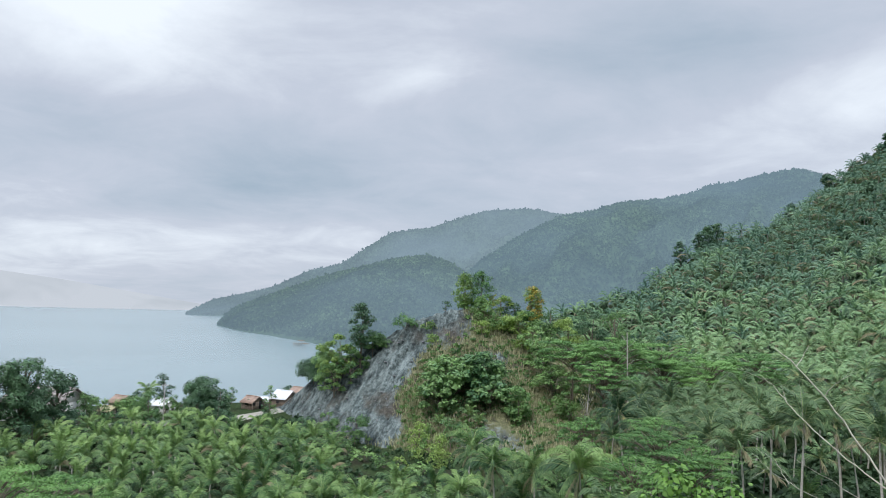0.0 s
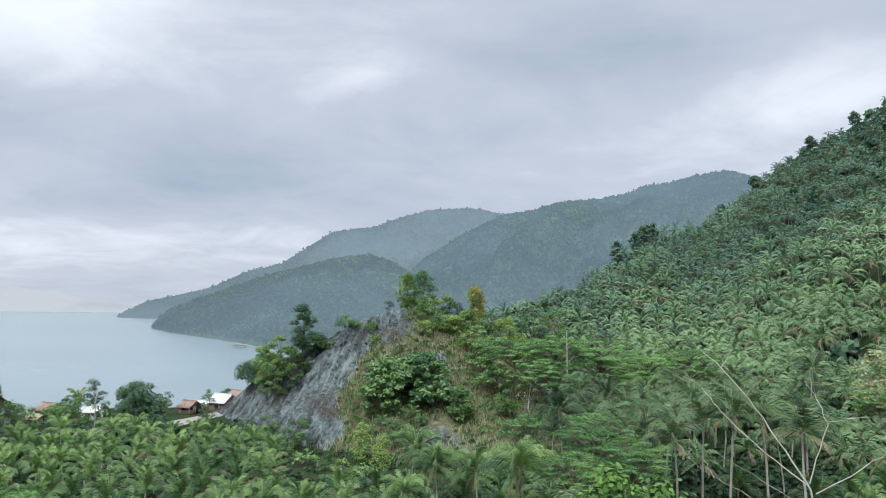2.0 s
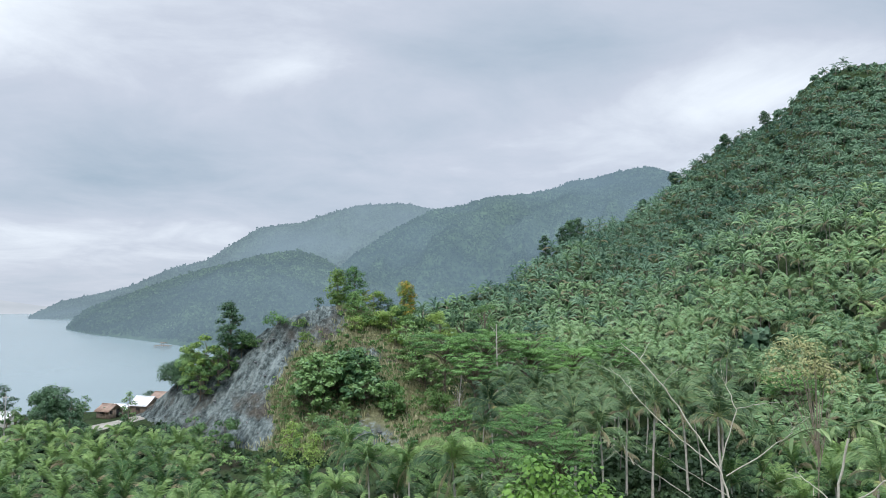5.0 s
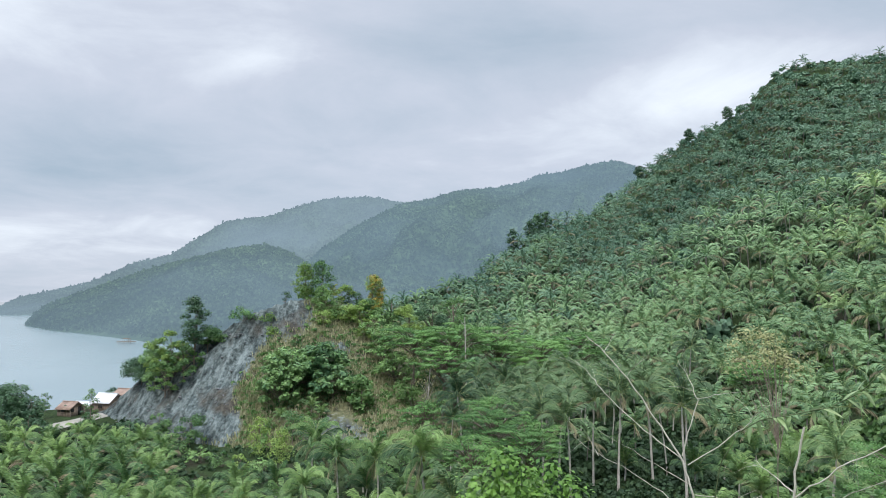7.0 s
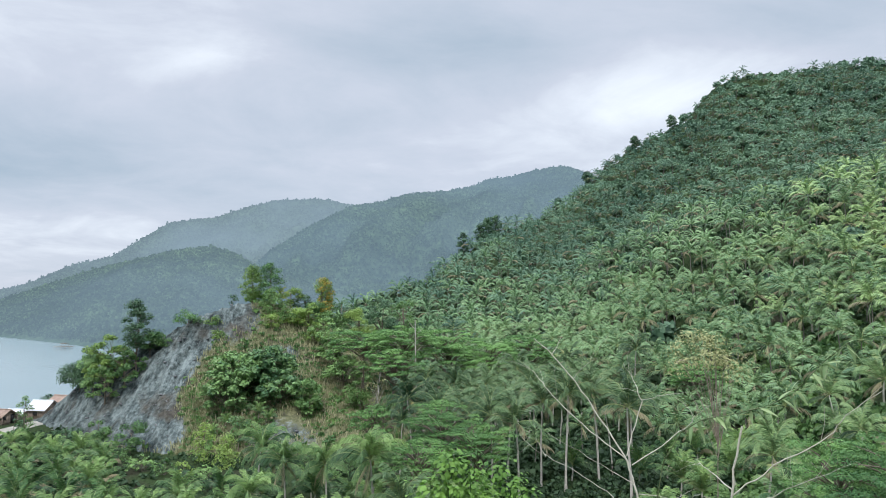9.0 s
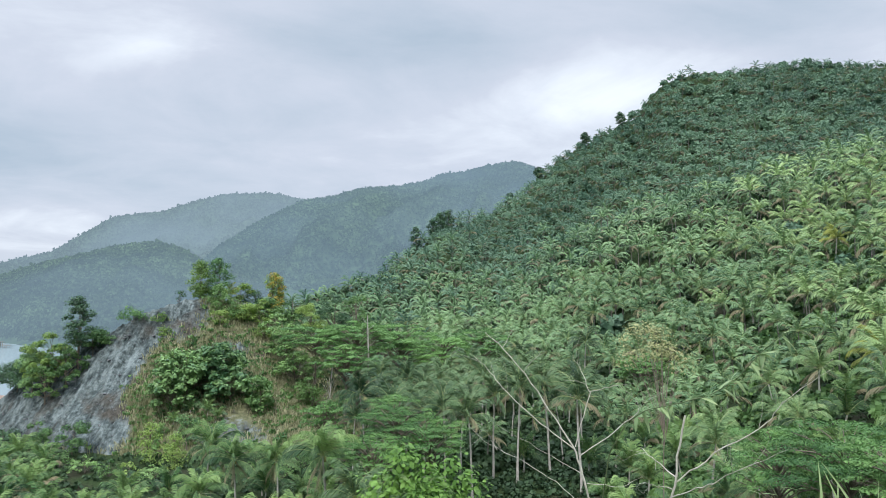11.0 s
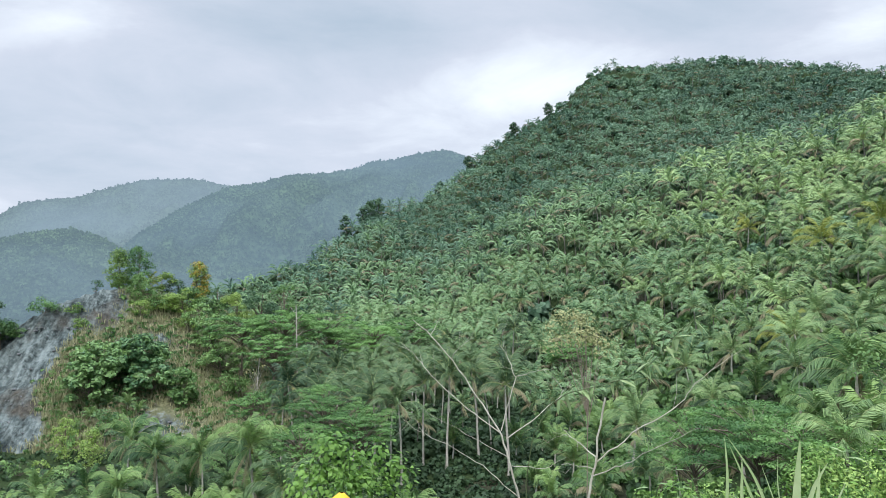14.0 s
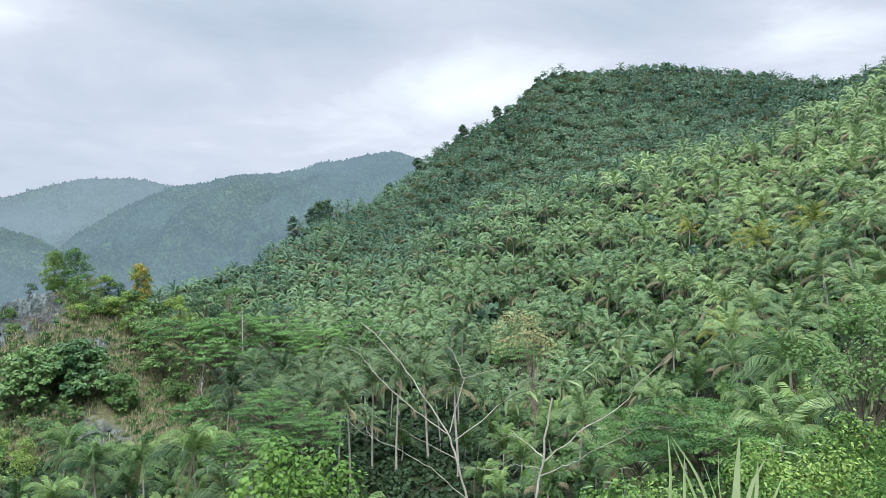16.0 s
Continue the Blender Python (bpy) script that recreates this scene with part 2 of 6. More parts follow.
M_ZINC = rough_material("zinc_sheet", (0.62, 0.65, 0.68), (0.86, 0.88, 0.90), 0.8, 0.45, 0.1, 0.01, 0.2)
M_ROOF_GREY = rough_material("grey_tile_roof", (0.17, 0.15, 0.145), (0.34, 0.30, 0.28), 1.0, 0.8, 0.2, 0.02)
M_REEDROOF = rough_material("straw_roof", (0.26, 0.24, 0.13), (0.44, 0.41, 0.25), 2.0, 0.9, 0.3, 0.02)
M_PLASTER = rough_material("white_plaster", (0.62, 0.62, 0.60), (0.82, 0.82, 0.80), 0.7, 0.85, 0.1, 0.01)
# near black, for the darkness inside the huts
M_UNLIT = rough_material("unlit_inside", (0.015, 0.015, 0.015), (0.04, 0.04, 0.04), 2.0, 0.6, 0.05, 0.01)
M_CONC = rough_material("concrete", (0.30, 0.29, 0.27), (0.52, 0.50, 0.47), 1.0, 0.9, 0.2, 0.01)
M_YPAINT = rough_material("yellow_paint", (0.70, 0.42, 0.015), (0.85, 0.55, 0.03), 5.0, 0.5, 0.1, 0.004)
M_WIRE = rough_material("cable", (0.10, 0.10, 0.10), (0.2, 0.2, 0.2), 3.0, 0.6, 0.05, 0.005)


def ground_material():
    m, nt, b, out = material("forest_floor")
    pos = place(nt)
    a, f = grain(nt, pos, 0.12, 4.0), grain(nt, pos, 1.8, 5.0)
    green = ramp_of(nt, f, [(0.3, (0.014, 0.026, 0.012)), (0.7, (0.050, 0.075, 0.030))])
    soil = ramp_of(nt, f, [(0.3, (0.018, 0.021, 0.013)), (0.7, (0.050, 0.052, 0.033))])
    col = blend(nt, calc(nt, "MULTIPLY", calc(nt, "SUBTRACT", a, 0.52), 8.0, True), green, soil)
    # sand along the shore
    z = nt.nodes.new("ShaderNodeSeparateXYZ")
    nt.links.new(pos, z.inputs[0])
    wet = calc(nt, "MULTIPLY", calc(nt, "SUBTRACT", 1.9, calc(nt, "ADD", z.outputs[2], calc(nt, "MULTIPLY", f, 0.8))), 2.0, True)
    col = blend(nt, wet, col, (0.40, 0.37, 0.31))
    nt.links.new(col, b.inputs["Base Color"])
    b.inputs["Roughness"].default_value = 1.0
    b.inputs["Specular IOR Level"].default_value = 0.05
    bumpy(nt, b, f, 0.6, 0.3)
    return m


def mound_material():
    """Slate-grey cut rock where the slope was dug away, dry grass and soil on the rest."""
    m, nt, b, out = material("cut_rock_and_grass")
    pos = place(nt)
    at = nt.nodes.new("ShaderNodeAttribute")
    at.attribute_name = "rock"
    # bedding planes dip steeply to the seaward side
    lines = nt.nodes.new("ShaderNodeCombineXYZ")
    for i, axis in enumerate(((1.9, 0.5, -1.35), (0.2, 0.05, 0.28), (0.05, 0.35, 0.05))):
        dot = nt.nodes.new("ShaderNodeVectorMath")
        dot.operation = "DOT_PRODUCT"
        nt.links.new(pos, dot.inputs[0])
        dot.inputs[1].default_value = axis
        nt.links.new(dot.outputs["Value"], lines.inputs[i])
    strata = grain(nt, lines.outputs[0], 0.55, 6.0, 0.65)
    broad, fine, speck = grain(nt, pos, 0.16, 4.0), grain(nt, pos, 1.3, 5.0, 0.65), grain(nt, pos, 5.0, 3.0, 0.7)
    mix = calc(nt, "ADD", calc(nt, "MULTIPLY", strata, 0.55), calc(nt, "MULTIPLY", fine, 0.45))
    rock = ramp_of(nt, mix, [(0.38, (0.021, 0.028, 0.029)), (0.48, (0.076, 0.098, 0.098)), (0.60, (0.205, 0.246, 0.244))])
    brown = ramp_of(nt, fine, [(0.3, (0.034, 0.032, 0.027)), (0.7, (0.105, 0.098, 0.082))])
    rock = blend(nt, calc(nt, "MULTIPLY", calc(nt, "SUBTRACT", broad, 0.52), 6.0, True), rock, brown)
    pale = calc(nt, "MULTIPLY", calc(nt, "SUBTRACT", speck, 0.66), 12.0, True)
    rock = blend(nt, calc(nt, "MULTIPLY", pale, 0.6), rock, (0.44, 0.42, 0.40))
    grass = ramp_of(nt, fine, [(0.3, (0.066, 0.076, 0.040)), (0.52, (0.155, 0.162, 0.088)), (0.72, (0.29, 0.275, 0.175))])
    soil = calc(nt, "MULTIPLY", calc(nt, "SUBTRACT", grain(nt, pos, 0.33, 4.0), 0.53), 9.0, True)
    grass = blend(nt, calc(nt, "MULTIPLY", soil, 0.75), grass, brown)
    edge = calc(nt, "ADD", at.outputs["Fac"], calc(nt, "MULTIPLY", calc(nt, "SUBTRACT", fine, 0.5), 0.9))
    edge = calc(nt, "MULTIPLY", calc(nt, "SUBTRACT", edge, 0.38), 5.0, True)
    nt.links.new(blend(nt, edge, grass, rock), b.inputs["Base Color"])
    b.inputs["Roughness"].default_value = 0.9
    b.inputs["Specular IOR Level"].default_value = 0.2
    bumpy(nt, b, mix, 1.0, 0.4)
    return m


def sea_material():
    m, nt, b, out = material("sea_water")
    pos = place(nt)
    mp = nt.nodes.new("ShaderNodeMapping")
    mp.inputs["Rotation"].default_value = (0, 0, radians(25))
    mp.inputs["Scale"].default_value = (1.0, 0.35, 1.0)
    nt.links.new(pos, mp.inputs[0])
    broad = grain(nt, mp.outputs[0], 0.006, 3.0)
    nt.links.new(ramp_of(nt, broad, [(0.3, (0.165, 0.228, 0.240)), (0.7, (0.215, 0.285, 0.300))]), b.inputs["Base Color"])
    b.inputs["Roughness"].default_value, b.inputs["IOR"].default_value = 0.22, 1.33
    waves = grain(nt, mp.outputs[0], 0.5, 4.0)
    bumpy(nt, b, waves, 0.25, 0.3)
    return m


def distance_material(name, dark, light, haze_glow, share):
    """Wooded hills kilometres off: a backdrop, with its haze mixed in as a glow."""
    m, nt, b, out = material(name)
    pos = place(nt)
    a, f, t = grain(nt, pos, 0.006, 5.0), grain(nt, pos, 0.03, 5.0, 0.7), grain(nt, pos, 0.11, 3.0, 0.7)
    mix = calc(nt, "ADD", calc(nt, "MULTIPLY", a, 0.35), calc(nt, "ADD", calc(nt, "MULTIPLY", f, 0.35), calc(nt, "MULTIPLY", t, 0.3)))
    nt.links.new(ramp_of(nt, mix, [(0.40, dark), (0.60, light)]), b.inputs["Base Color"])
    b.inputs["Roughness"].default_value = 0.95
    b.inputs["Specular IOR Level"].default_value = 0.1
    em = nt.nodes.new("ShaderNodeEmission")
    em.inputs[0].default_value = (*haze_glow, 1)
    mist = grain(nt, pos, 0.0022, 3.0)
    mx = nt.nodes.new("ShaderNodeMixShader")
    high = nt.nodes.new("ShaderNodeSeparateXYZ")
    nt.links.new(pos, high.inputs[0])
    # more of the painted haze glow low down, as mist in the valleys between the ridges
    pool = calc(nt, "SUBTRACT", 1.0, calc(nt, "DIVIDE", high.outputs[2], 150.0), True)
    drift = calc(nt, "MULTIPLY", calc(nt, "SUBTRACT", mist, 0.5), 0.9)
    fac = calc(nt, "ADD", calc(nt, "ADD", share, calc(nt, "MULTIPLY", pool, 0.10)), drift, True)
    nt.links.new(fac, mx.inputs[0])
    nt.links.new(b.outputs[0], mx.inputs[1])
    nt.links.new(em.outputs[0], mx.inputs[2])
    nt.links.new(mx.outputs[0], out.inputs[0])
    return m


M_GROUND, M_MOUND, M_SEA = ground_material(), mound_material(), sea_material()
# hill colours, then the haze colour that glows over them and its share
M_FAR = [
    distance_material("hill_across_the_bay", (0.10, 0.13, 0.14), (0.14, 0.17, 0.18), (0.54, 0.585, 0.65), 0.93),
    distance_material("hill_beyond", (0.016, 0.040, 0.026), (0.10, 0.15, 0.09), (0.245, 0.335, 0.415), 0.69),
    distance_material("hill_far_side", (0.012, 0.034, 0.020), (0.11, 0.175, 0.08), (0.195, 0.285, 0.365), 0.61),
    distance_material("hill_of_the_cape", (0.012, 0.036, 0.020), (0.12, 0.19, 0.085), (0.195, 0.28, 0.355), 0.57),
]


# ---------------------------------------------------------------- mesh helpers
def quads(name, verts, faces, mats, index=None, smooth=False):
    """A mesh from arrays of corners and of four-cornered faces."""
    verts, faces = np.asarray(verts, np.float32), np.asarray(faces, np.int32)
    me = bpy.data.meshes.new(name)
    me.vertices.add(len(verts))
    me.vertices.foreach_set("co", verts.ravel())
    me.loops.add(faces.size)
    me.loops.foreach_set("vertex_index", faces.ravel())
    me.polygons.add(len(faces))
    me.polygons.foreach_set("loop_start", np.arange(0, faces.size, 4, dtype=np.int32))
    me.polygons.foreach_set("loop_total", np.full(len(faces), 4, np.int32))
    for mt in mats:
        me.materials.append(mt)
    if index is not None:
        me.polygons.foreach_set("material_index", np.asarray(index, np.int32))
    if smooth:
        me.polygons.foreach_set("use_smooth", np.ones(len(faces), bool))
    me.update(calc_edges=True)
    me.validate()
    return me


def joined(pieces):
    """Several (verts, faces, index) arrays as one."""
    vs, fs, ms, n = [], [], [], 0
    for v, f, m in pieces:
        v = np.asarray(v, float)
        vs.append(v)
        fs.append(np.asarray(f) + n)
        ms.append(np.full(len(f), m) if np.isscalar(m) else m)
        n += len(v)
    return np.concatenate(vs), np.concatenate(fs), np.concatenate(ms)


def spread(piece, spots):
    """Many turned and sized copies of one piece as arrays. spots: rows of x, y, z, turn, size."""
    v, f, m = piece
    spots = np.asarray(spots, float)
    c, s, k = np.cos(spots[:, 3])[:, None], np.sin(spots[:, 3])[:, None], spots[:, 4][:, None]
    x, y, z = v[:, 0][None], v[:, 1][None], v[:, 2][None]
    out = np.stack([(x * c - y * s) * k + spots[:, 0:1], (x * s + y * c) * k + spots[:, 1:2], z * k + spots[:, 2:3]], 2)
    faces = f[None] + (np.arange(len(spots)) * len(v))[:, None, None]
    return out.reshape(-1, 3), faces.reshape(-1, 4), np.tile(m, len(spots))


def grid_faces(a, b):
    i = np.arange((a - 1) * b).reshape(a - 1, b)[:, :-1].ravel()
    return np.stack([i, i + 1, i + b + 1, i + b], 1)


def part(name, me, parent, label=""):
    ob = new(name, me)
    ob.parent = parent
    return tagged(ob, label) if label else ob


def thing(name, label, category, m=None, group=""):
    ob = new(name)
    ob.empty_display_size = 0.3
    if m is not None:
        ob.matrix_basis = m
    return tagged(ob, label, category, group)


def polar(az, d):
    return d * math.sin(radians(az)), d * math.cos(radians(az))


def tube(points, radii, sides=6, cap=True):
    """A round, tapering limb along points."""
    pts = np.asarray(points, float)
    n = len(pts)
    tang = np.gradient(pts, axis=0)
    tang /= np.linalg.norm(tang, axis=1)[:, None] + 1e-9
    ref = np.where(np.abs(tang[:, 2:3]) > 0.9, np.array([[1.0, 0, 0]]), np.array([[0, 0, 1.0]]))
    u = np.cross(tang, ref)
    u /= np.linalg.norm(u, axis=1)[:, None] + 1e-9
    w = np.cross(tang, u)
    a = np.arange(sides) * 2 * np.pi / sides
    r = np.asarray(radii, float)[:, None, None]
    v = pts[:, None] + r * (np.cos(a)[None, :, None] * u[:, None] + np.sin(a)[None, :, None] * w[:, None])
    f = []
    for i in range(n - 1):
        for j in range(sides):
            k = (j + 1) % sides
            f.append((i * sides + j, i * sides + k, (i + 1) * sides + k, (i + 1) * sides + j))
    return v.reshape(-1, 3), np.array(f), np.zeros(len(f), int)


# ---------------------------------------------------------------- the lie of the land
CURVES = {}


def bend(az, xs, ys, soft=1.6):
    """A smooth curve over the bearing."""
    key = (tuple(xs), tuple(ys), soft)
    if key not in CURVES:
        fine = np.arange(-180.0, 180.0, 0.25)
        raw = np.interp(fine, xs, ys)
        k = np.exp(-0.5 * (np.arange(-24, 25) * 0.25 / soft) ** 2)
        sm = np.convolve(np.pad(raw, 24, mode="wrap"), k / k.sum(), "valid")
        CURVES[key] = (np.append(fine, 180.0), np.append(sm, sm[0]))
    return np.interp(az, *CURVES[key])


# bearing, then: where the hillside starts, the valley's height there, how far the crest is, how high the crest shows (degrees)
HILL = np.array([
    (-180, 30, 24.0, 150, 16.0), (-90, 60, 10.0, 170, -3.0), (-60, 60, 3.0, 175, -8.2), (-13, 100, 2.6, 180, -8.0),
    (2, 120, 3.0, 178, -6.0), (7.5, 120, 3.2, 200, -0.9), (13, 108, 3.2, 235, 0.9), (16, 105, 3.4, 262, 1.7),
    (19, 104, 3.6, 292, 3.9), (22, 104, 3.8, 320, 5.8), (27, 103, 4.2, 365, 7.7), (31, 100, 4.6, 395, 10.9),
    (35, 97, 5.2, 425, 13.2), (38.2, 94, 5.6, 447, 14.9), (39.7, 92, 6.0, 455, 17.25), (49.3, 62, 8.5, 470, 16.75),
    (55, 46, 11.0, 465, 15.6), (62, 33, 14.0, 440, 13.8), (66, 27, 16.0, 400, 14.9), (80, 14, 20.0, 300, 20.0),
    (110, 8, 23.0, 220, 22.0), (180, 30, 24.0, 150, 16.0)])
# the nearer spur of the hill, in front of its upper slope: bearing, distance of its edge, how high the edge shows (degrees)
SPUR = np.array([(-180, 240, -12.0), (22, 245, -9.0), (25, 242, -2.0), (28, 240, 1.0), (31, 236, 3.2), (37, 232, 5.8), (43.4, 230, 7.3), (49.7, 228, 9.1),
                 (57.8, 225, 10.3), (63, 222, 12.0), (68, 215, 12.6), (90, 190, 12.0), (140, 190, -5.0), (180, 190, -12.0)])
# the dug-away knoll at the end of the spur: bearing, crest distance, crest height, foot distance
KNOLL = np.array([
    (-14.5, 172, 2.0, 160), (-12.4, 168, 4.0, 150), (-9.9, 156, 13.2, 137), (-8.3, 152, 15.9, 131), (-4.2, 148, 22.0, 121),
    (-1.2, 148, 25.9, 116), (0.4, 150, 27.4, 114), (2.3, 152, 28.0, 112), (5.5, 154, 26.0, 110), (8.5, 152, 21.0, 108),
    (11, 146, 15.0, 107), (13.5, 136, 9.0, 108), (16, 128, 3.0, 110)])


def step(a, b, x):
    u = np.clip((x - a) / (b - a), 0, 1)
    return u * u * (3 - 2 * u)


def wave_noise(x, y, scale, seed=0.0):
    """Cheap smooth unevenness, about -1 to 1."""
    s = 0.0
    for i, (a, b, p) in enumerate(((1.0, 0.3, 0.0), (-0.45, 1.1, 1.7), (1.7, -1.25, 4.1), (0.8, 2.3, 2.2), (-2.6, 1.4, 5.3))):
        s = s + np.sin((a * x + b * y) * scale + p + seed * (i + 1)) / (1 + 0.5 * i)
    return s / 2.6


def land(x, y):
    """Height of the open ground."""
    x, y = np.asarray(x, float), np.asarray(y, float)
    d, az = np.hypot(x, y), np.degrees(np.arctan2(x, y))
    d0, zv, dc, el = (bend(az, HILL[:, 0], HILL[:, i], 0.6 if i == 4 else 1.6) for i in (1, 2, 3, 4))
    zc = EYE + dc * np.tan(np.radians(el))
    near = zv + (25.35 - zv) * (1 - np.clip((d - 2.2) / np.maximum(d0 * 0.5, 12), 0, 1)) ** 2.4
    up = np.clip((d - d0) / (dc - d0), 0, None)
    hill = zv + (zc - zv) * np.minimum(up, 1) ** 1.75
    db, eb = bend(az, SPUR[:, 0], SPUR[:, 1]), bend(az, SPUR[:, 0], SPUR[:, 2])
    db = db + 10 * np.sin(az * 0.9) + 5 * np.sin(az * 2.3)
    run = (d - d0) / (db - d0)
    spur = zv + (EYE + db * np.tan(np.radians(eb)) - zv) * np.clip(run, 0, 1) ** 1.45 - np.clip(d - db, 0, None) * 0.4
    over = np.clip(d - dc, 0, None)
    hill = np.maximum(hill, np.where(run > 0, spur, -50.0)) - over * 0.55 - 0.004 * over ** 2 * (over < 60)
    z = np.where(d < d0, near, np.maximum(hill, -4.0))
    z = z + wave_noise(x, y, 0.045) * 1.6 * step(90, 220, d) * step(4, 30, z) + wave_noise(x, y, 0.17, 2.0) * 0.35 * step(8, 60, d)
    terrace = step(140, 158, d) * (1 - step(-11, -6, az)) * step(-70, -50, az)
    z = z + terrace * np.clip(3.5 - z, 0, 2)
    shore = step(196, 222, d + 7 * np.sin(az * 0.35)) * (1 - step(-2, 9, az)) * step(-75, -55, az)
    return z * (1 - shore) + shore * -4.0


def knoll(x, y):
    x, y = np.asarray(x, float), np.asarray(y, float)
    d, az = np.hypot(x, y), np.degrees(np.arctan2(x, y))
    dc, zc, df = (bend(az, KNOLL[:, 0], KNOLL[:, i], 0.9) for i in (1, 2, 3))
    up = (d - df) / (dc - df)
    z = 1.5 + (zc - 1.5) * np.clip(up, -0.2, 1) ** 1 * (1 - 0.12 * np.sin(np.clip(up, 0, 1) * np.pi))
    over = np.clip(d - dc, 0, None)
    return z - over * 0.42


def rocky(x, y):
    """How much of the knoll's skin is bare rock here, 0 to 1."""
    d, az = np.hypot(x, y), np.degrees(np.arctan2(x, y))
    dc, df = (bend(az, KNOLL[:, 0], KNOLL[:, i], 0.9) for i in (1, 3))
    up = (d - df) / (dc - df)
    edge = -4.3 + 3.6 * np.clip(up, 0, 1.2) + 0.7 * np.sin(up * 9)
    face = step(0.6, -0.9, az - edge)
    cap = 1.1 * np.exp(-((az - 0.6) / 2.1) ** 2 - ((up - 0.92) / 0.16) ** 2)
    scar = 0.66 * np.exp(-((az - 4.2) / 4.4) ** 2 - ((up - 0.16) / 0.14) ** 2)
    gully = 0.7 * np.exp(-((az - 5.0) / 1.2) ** 2 - ((up - 0.72) / 0.07) ** 2)
    return np.clip(np.maximum.reduce([face * (0.75 + 0.25 * step(0.05, 0.2, up)), cap, scar, gully]), 0, 1)


def ground_at(x, y):
    return float(np.maximum(land(x, y), knoll(x, y)))

# ---------------------------------------------------------------- ground, sea, far hills
def build_ground():
    az = np.unique(np.concatenate([np.arange(-180, -48, 4.0), np.arange(-48, 78, 0.5), np.arange(78, 180.1, 4.0)]))
    dist = np.concatenate([[0.02, 0.8, 1.6], 2.2 * 1.031 ** np.arange(0, 188)])
    A, D = np.meshgrid(np.radians(az), dist, indexing="ij")
    x, y = D * np.sin(A), D * np.cos(A)
    v = np.stack([x, y, land(x, y)], 2).reshape(-1, 3)
    return tagged(new("ground", quads("ground", v, grid_faces(len(az), len(dist)), [M_GROUND], smooth=True)),
                  "dark green and brown forest floor of the valley and hillside", "ground", kind="structure")


def build_sea():
    az = np.radians(np.arange(-180, 180.1, 3.0))
    dist = np.array([60, 120, 200, 300, 450, 700, 1000, 1500, 2200, 3200, 4980.0])
    A, D = np.meshgrid(az, dist, indexing="ij")
    v = np.stack([D * np.sin(A), D * np.cos(A), D * 0], 2).reshape(-1, 3)
    return tagged(new("water", quads("water", v, grid_faces(len(az), len(dist)), [M_SEA], smooth=True)),
                  "calm pale grey-blue sea of the bay under cloud", "sea", kind="structure")


def build_knoll():
    az = np.arange(-15.5, 17.01, 0.11)
    rows = 150
    foot = bend(az, KNOLL[:, 0], KNOLL[:, 3], 0.9) - 3
    crest = bend(az, KNOLL[:, 0], KNOLL[:, 1], 0.9) + 30
    t = np.linspace(0, 1, rows)
    D = foot[:, None] + (crest - foot)[:, None] * t[None]
    A = np.radians(az)[:, None] + D * 0
    x, y = D * np.sin(A), D * np.cos(A)
    z = knoll(x, y)
    bare = rocky(x, y)
    # ledges and gullies of the slate, lumps of turf elsewhere
    rough = np.empty_like(z)
    flat = rough.ravel()
    p = np.stack([x, y, z], 2).reshape(-1, 3)
    for i, (a, b, c) in enumerate(p):
        e = noise.fractal(Vector((a * 0.22, b * 0.22, c * 0.22)), 1.0, 2.0, 4)
        across, along = a * 0.80 + b * 0.2 - c * 0.57, a * 0.57 + c * 0.8
        g = noise.fractal(Vector((across * 0.9, along * 0.13, b * 0.1)), 1.0, 2.0, 4)
        s = across * 0.42 + e * 0.30 + g * 0.25
        flat[i] = e * 0.34 + g * 0.55 + 0.6 * ((s % 1.0) - 0.5) + 0.3 * ((s * 2.6 + 0.1 * along) % 1.0 - 0.5)
    fall = step(0.0, 0.08, t)[None] * (1 - step(0.75, 1.0, t))[None]
    push = rough * (0.35 + 0.75 * bare * (np.degrees(A) < 1)) * fall
    # rock breaks out sideways, towards the open
    x, y, z = x - push * 0.5 * np.sin(A) - push * 0.35, y - push * 0.6, z + push * 0.5
    v = np.stack([x, y, z], 2).reshape(-1, 3)
    me = quads("knoll", v, grid_faces(len(az), rows), [M_MOUND], smooth=False)
    at = me.attributes.new("rock", "FLOAT", "POINT")
    at.data.foreach_set("value", bare.ravel().astype(np.float32))
    return tagged(new("knoll", me), "dug-away knoll of grey slate rock with dry grass on its flank", "rock mound", kind="structure")


